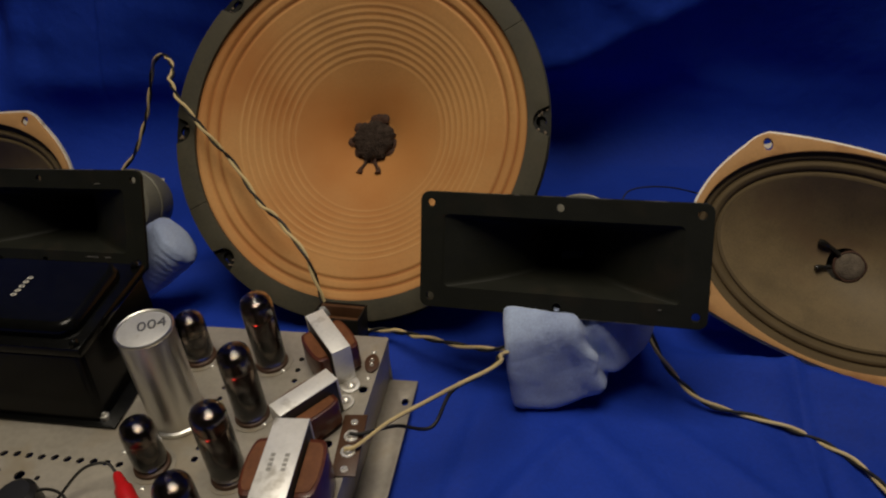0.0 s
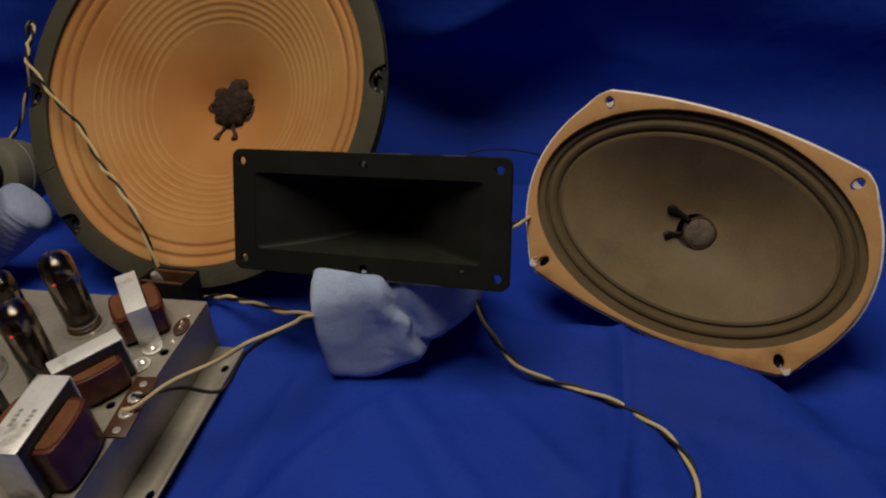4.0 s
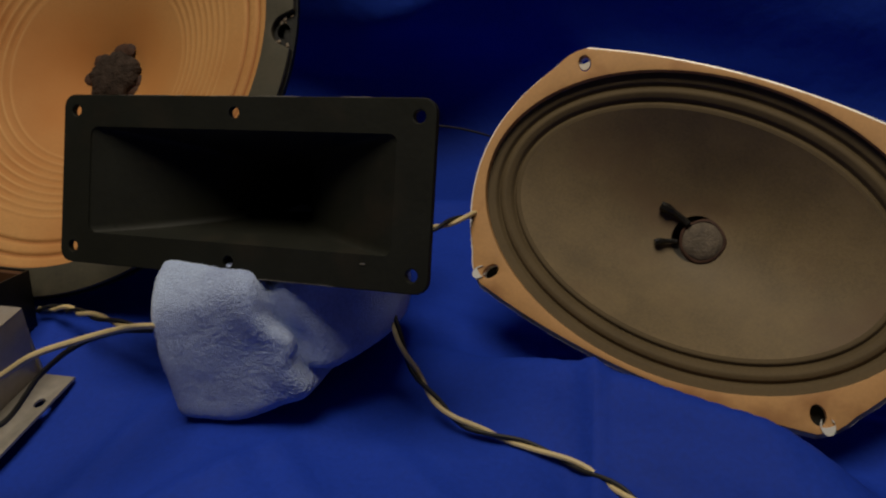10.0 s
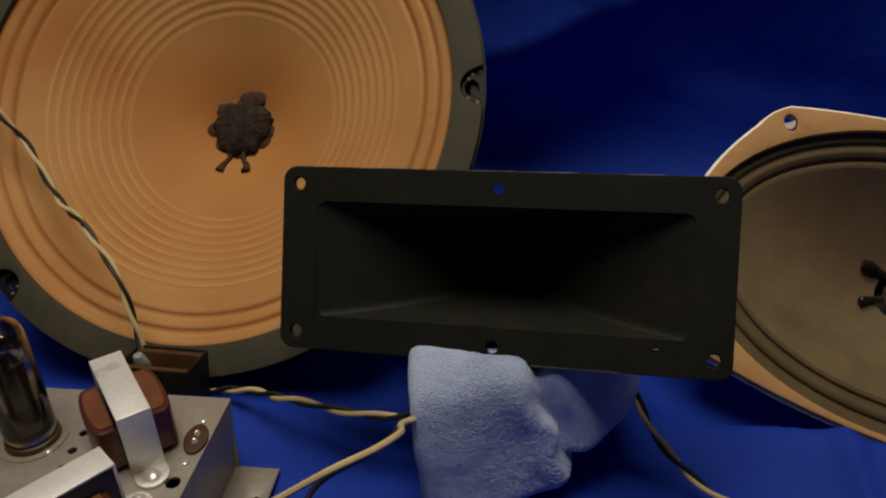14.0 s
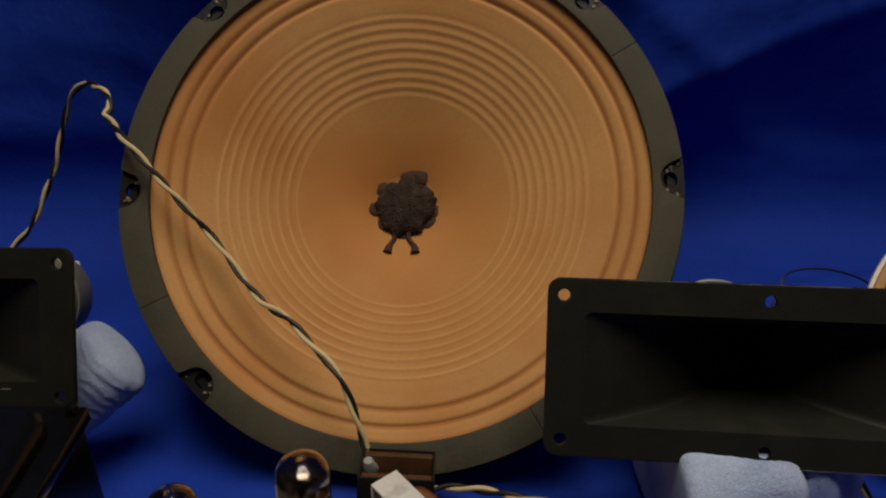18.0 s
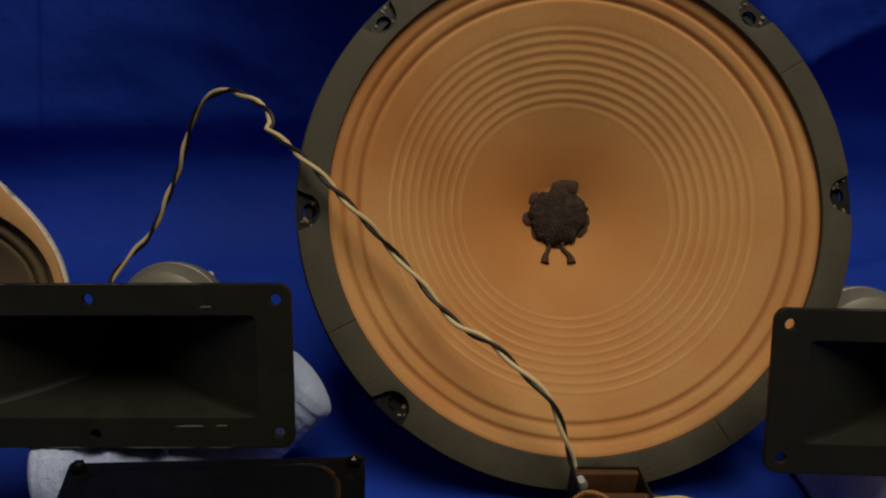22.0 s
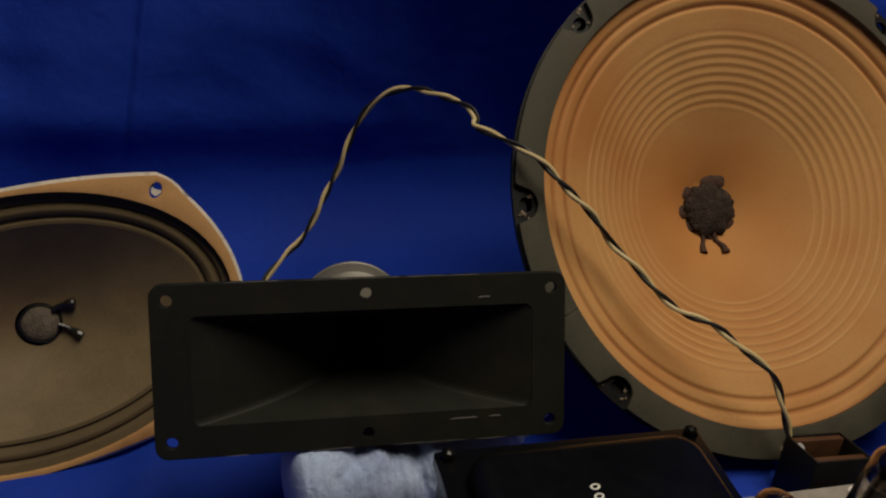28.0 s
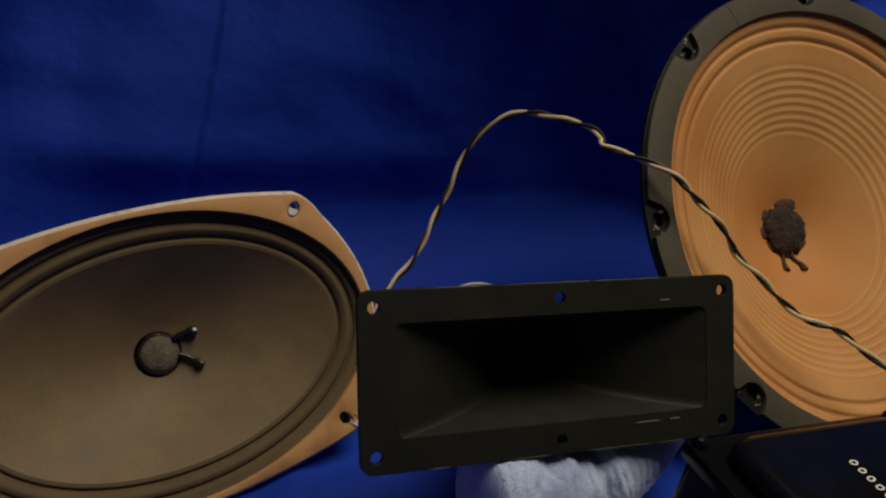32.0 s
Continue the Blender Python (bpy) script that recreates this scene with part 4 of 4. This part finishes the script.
# output transformers: strap, iron, winding
def strap_transformer(x, y, turn, length, width, height, label, feet=True):
    t = thing("output_transformer", AMP @ pose(x, y, 0.0003, 0, 0, turn), label, "transformer", "small transformers on the chassis")
    hl, hw, th = length / 2, width / 2, 0.0012
    st = part("strap_top", box(-hl, hl, -hw, hw, height - th, height, 0.0004), "strap", t, "bright steel strap")
    for s in (-1, 1):
        part("strap_leg", box(min(s * hl, s * (hl - th)), max(s * hl, s * (hl - th)), -hw, hw, 0.0013, height - 0.0004, 0.0003), "strap", t)
        if feet:
            ft = part("strap_foot", plate([[(s * (hl - 0.001), -hw), (s * (hl + 0.004), -hw)] + [(s * (hl + 0.004 + hw * math.sin(a)), -hw * math.cos(a)) for a in np.linspace(0.2, math.pi - 0.2, 8)] + [(s * (hl + 0.004), hw), (s * (hl - 0.001), hw)]], 0, 0.0012, 0.0002), "strap", t)
            part("foot_screw", lathe([(0, 0.0026), (0.0016, 0.0024), (0.0030, 0.0012), (0.0031, 0), (0, 0)], 16), "screw", ft, at=Matrix.Translation((s * (hl + 0.0055), 0, 0.0012)))
    part("iron_core", box(-hl + th + 0.0002, hl - th - 0.0002, -hw + 0.0006, hw - 0.0006, 0.002, height - th - 0.0002, 0.0003), "lamination", t)
    ww = hw + 0.42 * width + 0.004
    for s in (-1, 1):
        arc = [(hl * 0.74 * math.cos(b), s * (hw + 0.0002 + (ww - hw) * math.sin(b) ** 0.30)) for b in np.linspace(0.0, math.pi, 22)]
        bm = plate([arc], 0.003, height - 0.0085, 0.0016)
        part("winding", bm, "winding", t, "varnished brown paper winding")
        arc = [(hl * 0.62 * math.cos(b), s * (hw + 0.0006 + (ww - hw - 0.0022) * math.sin(b) ** 0.30)) for b in np.linspace(0.0, math.pi, 18)]
        part("paper_edge", plate([arc], height - 0.0085, height - 0.0080), "paper_amber", t)
    return t


strap_transformer(-0.0320, -0.0283, -49.5, 0.0446, 0.0132, 0.030, "small transformer in a bright steel strap beside the socket")
strap_transformer(-0.0306, -0.0830, 51.7, 0.0423, 0.0128, 0.030, "small transformer with brown windings set askew")
big_ot = strap_transformer(-0.0236, -0.1400, -86, 0.054, 0.0205, 0.041, "larger transformer with stamped steel strap and brown windings", feet=False)
for k in range(4):
    for row in (-1, 1):
        part("stamped_bar", box(-0.002 + 0.0032 * k, 0.0002 + 0.0032 * k, row * 0.004 - 0.0012, row * 0.004 + 0.0012, 0.0410, 0.0412), "stamp_grey", big_ot, smooth=False)

# terminal strip, empty socket, rivets
strip = thing("terminal_strip", AMP @ pose(-0.0021, -0.0966, 0.0002, 0, 0, 5), "brown phenolic terminal strip with two screws", "terminal strip")
part("board", box(-0.0075, 0.0075, -0.0235, 0.0235, 0, 0.0016, 0.0004), "phenolic", strip)
for y, r in ((0.0170, 0.0021), (0.0060, 0.0042), (-0.0060, 0.0042), (-0.0188, 0.0021)):
    sc = part("screw" if r > 0.003 else "rivet", lathe([(0, r * 0.62), (r * 0.45, r * 0.58), (r * 0.66, r * 0.30), (r * 0.68, r * 0.16), (r * 1.1, r * 0.14), (r * 1.12, 0), (0, 0)], 20), "screw", strip, at=Matrix.Translation((0, y, 0.0016)))
    if r > 0.003:
        part("screw_slot", box(-r * 0.5, r * 0.5, -0.0003, 0.0003, r * 0.59, r * 0.635), "lamination", sc, smooth=False, at=pose(0, 0, 0, 0, 0, 35 * y * 100))
sk = thing("empty_socket", AMP @ pose(-0.0054, -0.0270, 0.0002, 0, 0, 98), "small brown phenolic jack between two rivets", "socket")
part("socket_body", plate([ring(0, 0, 0.0086, 0.0050, 20)], 0, 0.0014, 0.0004), "phenolic", sk)
for x in (-0.002, 0.0025):
    part("contact", lathe([(0.0006, 0.0006), (0.0010, 0.0008), (0.0014, 0)], 10), "screw", sk, at=Matrix.Translation((x, 0, 0.0014)))
rv = None
for x, y in ((-0.0068, -0.0158), (-0.0050, -0.0402), (-0.0651, -0.0388), (-0.0616, -0.0856), (-0.1170, -0.0390), (-0.1429, -0.1168), (-0.1182, -0.1410)):
    at = AMP @ Matrix.Translation((x, y, 0.0001))
    if rv is None:
        rv = part("rivet", lathe([(0, 0.0012), (0.0012, 0.0010), (0.0018, 0.0004), (0.0019, 0), (0, 0)], 14), "screw", amp, at=Matrix.Translation((x, y, 0.0001)))
    else:
        again(rv, amp, Matrix.Translation((x, y, 0.0001)))


def local(x, y, z):
    return AMP @ Vector((x, y, z))


# test lead: red clip boot, black boot and leads
clip = thing("test_clip", AMP @ pose(-0.1290, -0.1425, 0.0145, 0, 0, -46), "red vinyl test clip boot with a thin black lead", "clip")
part("boot", lathe([(0, 0), (0.0022, 0.0), (0.0028, 0.002), (0.0040, 0.011), (0.0052, 0.0125), (0.0056, 0.024), (0.0050, 0.029), (0, 0.029)], 24), "red", clip, at=pose(0, 0, 0, 0, 96, 0))
part("lead", tube(spline([Vector((-0.000, 0.0, 0.0005)), Vector((-0.008, -0.003, 0.004)), Vector((-0.014, -0.016, 0.002)), Vector((-0.013, -0.035, -0.010))], 0.0015), 0.0009), "wire_black", clip)
cb = thing("test_clip", AMP @ pose(-0.150, -0.168, 0.0065, 0, 0, -40), "black vinyl test clip boot lying on the chassis", "clip")
part("boot", lathe([(0, 0), (0.0025, 0.0), (0.0038, 0.010), (0.0052, 0.012), (0.0054, 0.026), (0, 0.026)], 24), "black_plastic", cb, at=pose(0, 0, 0, 0, 92, 0))
part("lead", tube(spline([Vector((0.0, 0.0, 0.0)), Vector((-0.010, 0.004, 0.004)), Vector((-0.024, -0.002, 0.003)), Vector((-0.030, -0.012, 0.002))], 0.0015), 0.0009), "wire_black", cb)
kn = thing("knob", AMP @ Matrix.Translation((-0.1840, -0.1620, 0.0002)), "round black plastic cap on the chassis", "knob")
part("cap", lathe([(0, 0.0150), (0.0090, 0.0146), (0.0120, 0.0120), (0.0128, 0.0), (0, 0)], 32), "black_plastic", kn)
cer = thing("ceramic_part", AMP @ pose(-0.1030, -0.1640, 0.0002, 0, 0, 20), "orange ceramic block beside the tube", "component")
part("block", box(-0.008, 0.008, -0.006, 0.006, 0, 0.008, 0.0018, 3), "ceramic", cer)

# ---- open terminal box at the foot of the round loudspeaker ----
tb = thing("terminal_box", pose(0.0115, 0.5865, 0.006, -6, 0, -4), "small open black box with brown board inside", "terminal box")
for b in ((-0.018, -0.0168, -0.0125, 0.0125), (0.0168, 0.018, -0.0125, 0.0125), (-0.0168, 0.0168, -0.0125, -0.0113), (-0.0168, 0.0168, 0.0113, 0.0125)):
    part("box_side", box(*b, 0.0, 0.0330, 0.0003), "frame_black", tb)
part("box_floor", box(-0.0167, 0.0167, -0.0112, 0.0112, 0.0, 0.0015), "frame_black", tb)
part("board", box(-0.0165, 0.0165, -0.0110, -0.0070, 0.0016, 0.0322, 0.0003), "phenolic", tb, "brown phenolic board")
part("board", box(-0.0165, 0.0165, 0.0070, 0.0110, 0.0016, 0.0322, 0.0003), "phenolic", tb, "brown phenolic board")


# ---- wires ----
def pair(name, pts, label, pitch=0.034, phase=0.0, r=0.00114):
    t = thing(name, Matrix.Translation(pts[-1]), label, "wire", "speaker wires")
    path = [p - Vector(pts[-1]) for p in spline(pts, 0.0016)]
    part("cream_strand", tube(twist(path, r * 0.98, pitch, phase, 0.5), r * 1.12, 8), "wire_cream", t, "cream insulated strand")
    part("black_strand", tube(twist(path, r * 0.98, pitch, phase + math.pi, 0.5), r * 0.95, 8), "wire_black", t, "black insulated strand")
    return t


def single(name, pts, material, label, r=0.00125):
    t = thing(name, Matrix.Translation(pts[-1]), label, "wire")
    part("insulation", tube([p - Vector(pts[-1]) for p in spline(pts, 0.0016)], r, 8), material, t)
    return t


pair("speaker_wire", [(-0.262, 0.770, 0.020), (-0.265, 0.791, 0.034), (-0.250, 0.799, 0.052), (-0.238, 0.801, 0.066), (-0.220, 0.808, 0.105), (-0.208, 0.808, 0.141), (-0.197, 0.800, 0.159), (-0.183, 0.789, 0.1675), (-0.170, 0.772, 0.1685), (-0.160, 0.755, 0.168), (-0.1572, 0.7465, 0.1635), (-0.1590, 0.7435, 0.1606), (-0.151, 0.7300, 0.1600), (-0.1370, 0.7075, 0.1570), (-0.1215, 0.6970, 0.1445), (-0.1060, 0.6870, 0.1315), (-0.0919, 0.6837, 0.1161), (-0.0807, 0.6736, 0.1072), (-0.0693, 0.6633, 0.0964), (-0.0574, 0.6525, 0.0889), (-0.0445, 0.6409, 0.0875), (-0.0316, 0.6293, 0.0792), (-0.0176, 0.6166, 0.0700), (-0.0095, 0.6093, 0.0531), (-0.0045, 0.6037, 0.0390), (-0.0012, 0.5985, 0.0300)], "twisted cream and black wire looping over the round loudspeaker", 0.040, 0.6)
sl = thing("solder_sleeve", pose(-0.0010, 0.598, 0.026, 15, -8, 0), "grey sleeve on the wire end", "sleeve")
part("sleeve", lathe([(0, 0.011), (0.0022, 0.011), (0.0034, 0.008), (0.0040, 0.004), (0.0036, 0.0), (0.0026, -0.004), (0, -0.004)], 16, warp=lambda a, r, z: (r * (1 + 0.15 * math.sin(3 * a + 400 * z)) * math.cos(a), r * math.sin(a), z)), "sleeve", sl)
pair("speaker_wire", [(0.215, 0.640, 0.050), (0.228, 0.615, 0.050), (0.235, 0.586, 0.040), (0.247, 0.568, 0.022), (0.269, 0.550, 0.008), (0.288, 0.545, 0.0035), (0.306, 0.540, 0.003), (0.325, 0.531, 0.003), (0.342, 0.520, 0.003), (0.358, 0.503, 0.003), (0.3685, 0.482, 0.003), (0.3695, 0.462, 0.003), (0.364, 0.440, 0.003), (0.350, 0.410, 0.003)], "twisted cream and black wire trailing across the sheet", 0.044, 2.2)
pair("speaker_wire", [(0.152, 0.566, 0.038), (0.1300, 0.5600, 0.034), (0.1083, 0.5673, 0.0292), (0.0778, 0.5790, 0.0260), (0.0560, 0.5925, 0.0200), (0.0382, 0.6018, 0.0143), (0.0290, 0.6020, 0.012)], "twisted cream and black wire running behind the chassis", 0.036, 1.0)
single("cream_wire", [tuple(local(-0.0035, -0.1030, 0.0045)), tuple(local(0.004, -0.1000, 0.0050)), (0.0700, 0.4740, 0.0425), (0.0920, 0.4905, 0.0465), (0.1120, 0.4935, 0.0590), (0.1265, 0.5020, 0.0622), (0.1345, 0.5150, 0.0600), (0.1345, 0.5320, 0.0520), (0.1500, 0.5500, 0.0440)], "wire_cream", "cream wire from the terminal strip to the towel", 0.0014)
single("black_wire", [tuple(local(-0.0035, -0.0910, 0.0045)), tuple(local(0.004, -0.0900, 0.0040)), (0.0720, 0.4780, 0.0350), (0.0930, 0.4867, 0.0275), (0.1040, 0.5040, 0.0420), (0.1240, 0.5035, 0.0585), (0.1320, 0.5180, 0.0570), (0.1330, 0.5350, 0.0480), (0.1500, 0.5500, 0.0410)], "wire_black", "black wire from the terminal strip to the towel", 0.0012)
pair("speaker_wire", [(0.2150, 0.612, 0.060), (0.2300, 0.612, 0.066), (0.2475, 0.620, 0.068), (0.2565, 0.630, 0.0685), (0.2668, 0.640, 0.0690), (0.2850, 0.665, 0.062), (0.3050, 0.690, 0.050)], "twisted cream and black wire between horn and oval loudspeaker", 0.030, 0.4)
single("thin_black_wire", [(0.2050, 0.650, 0.080), (0.2157, 0.658, 0.098), (0.2242, 0.668, 0.1065), (0.2515, 0.680, 0.1040), (0.2838, 0.690, 0.0925), (0.3100, 0.705, 0.072)], "wire_black", "thin black wire from the driver to the oval loudspeaker", 0.0006)
lint = thing("lint_speck", Matrix.Translation((0.4155, 0.5200, 0.003)), "tiny white speck of lint on the sheet", "lint")
part("fibre", lathe([(0, 0.0004), (0.0006, 0.0002), (0.0008, -0.001), (0, -0.001)], 9, warp=lambda a, r, z: (1.8 * r * math.cos(a), r * math.sin(a), z)), "paper_white", lint)
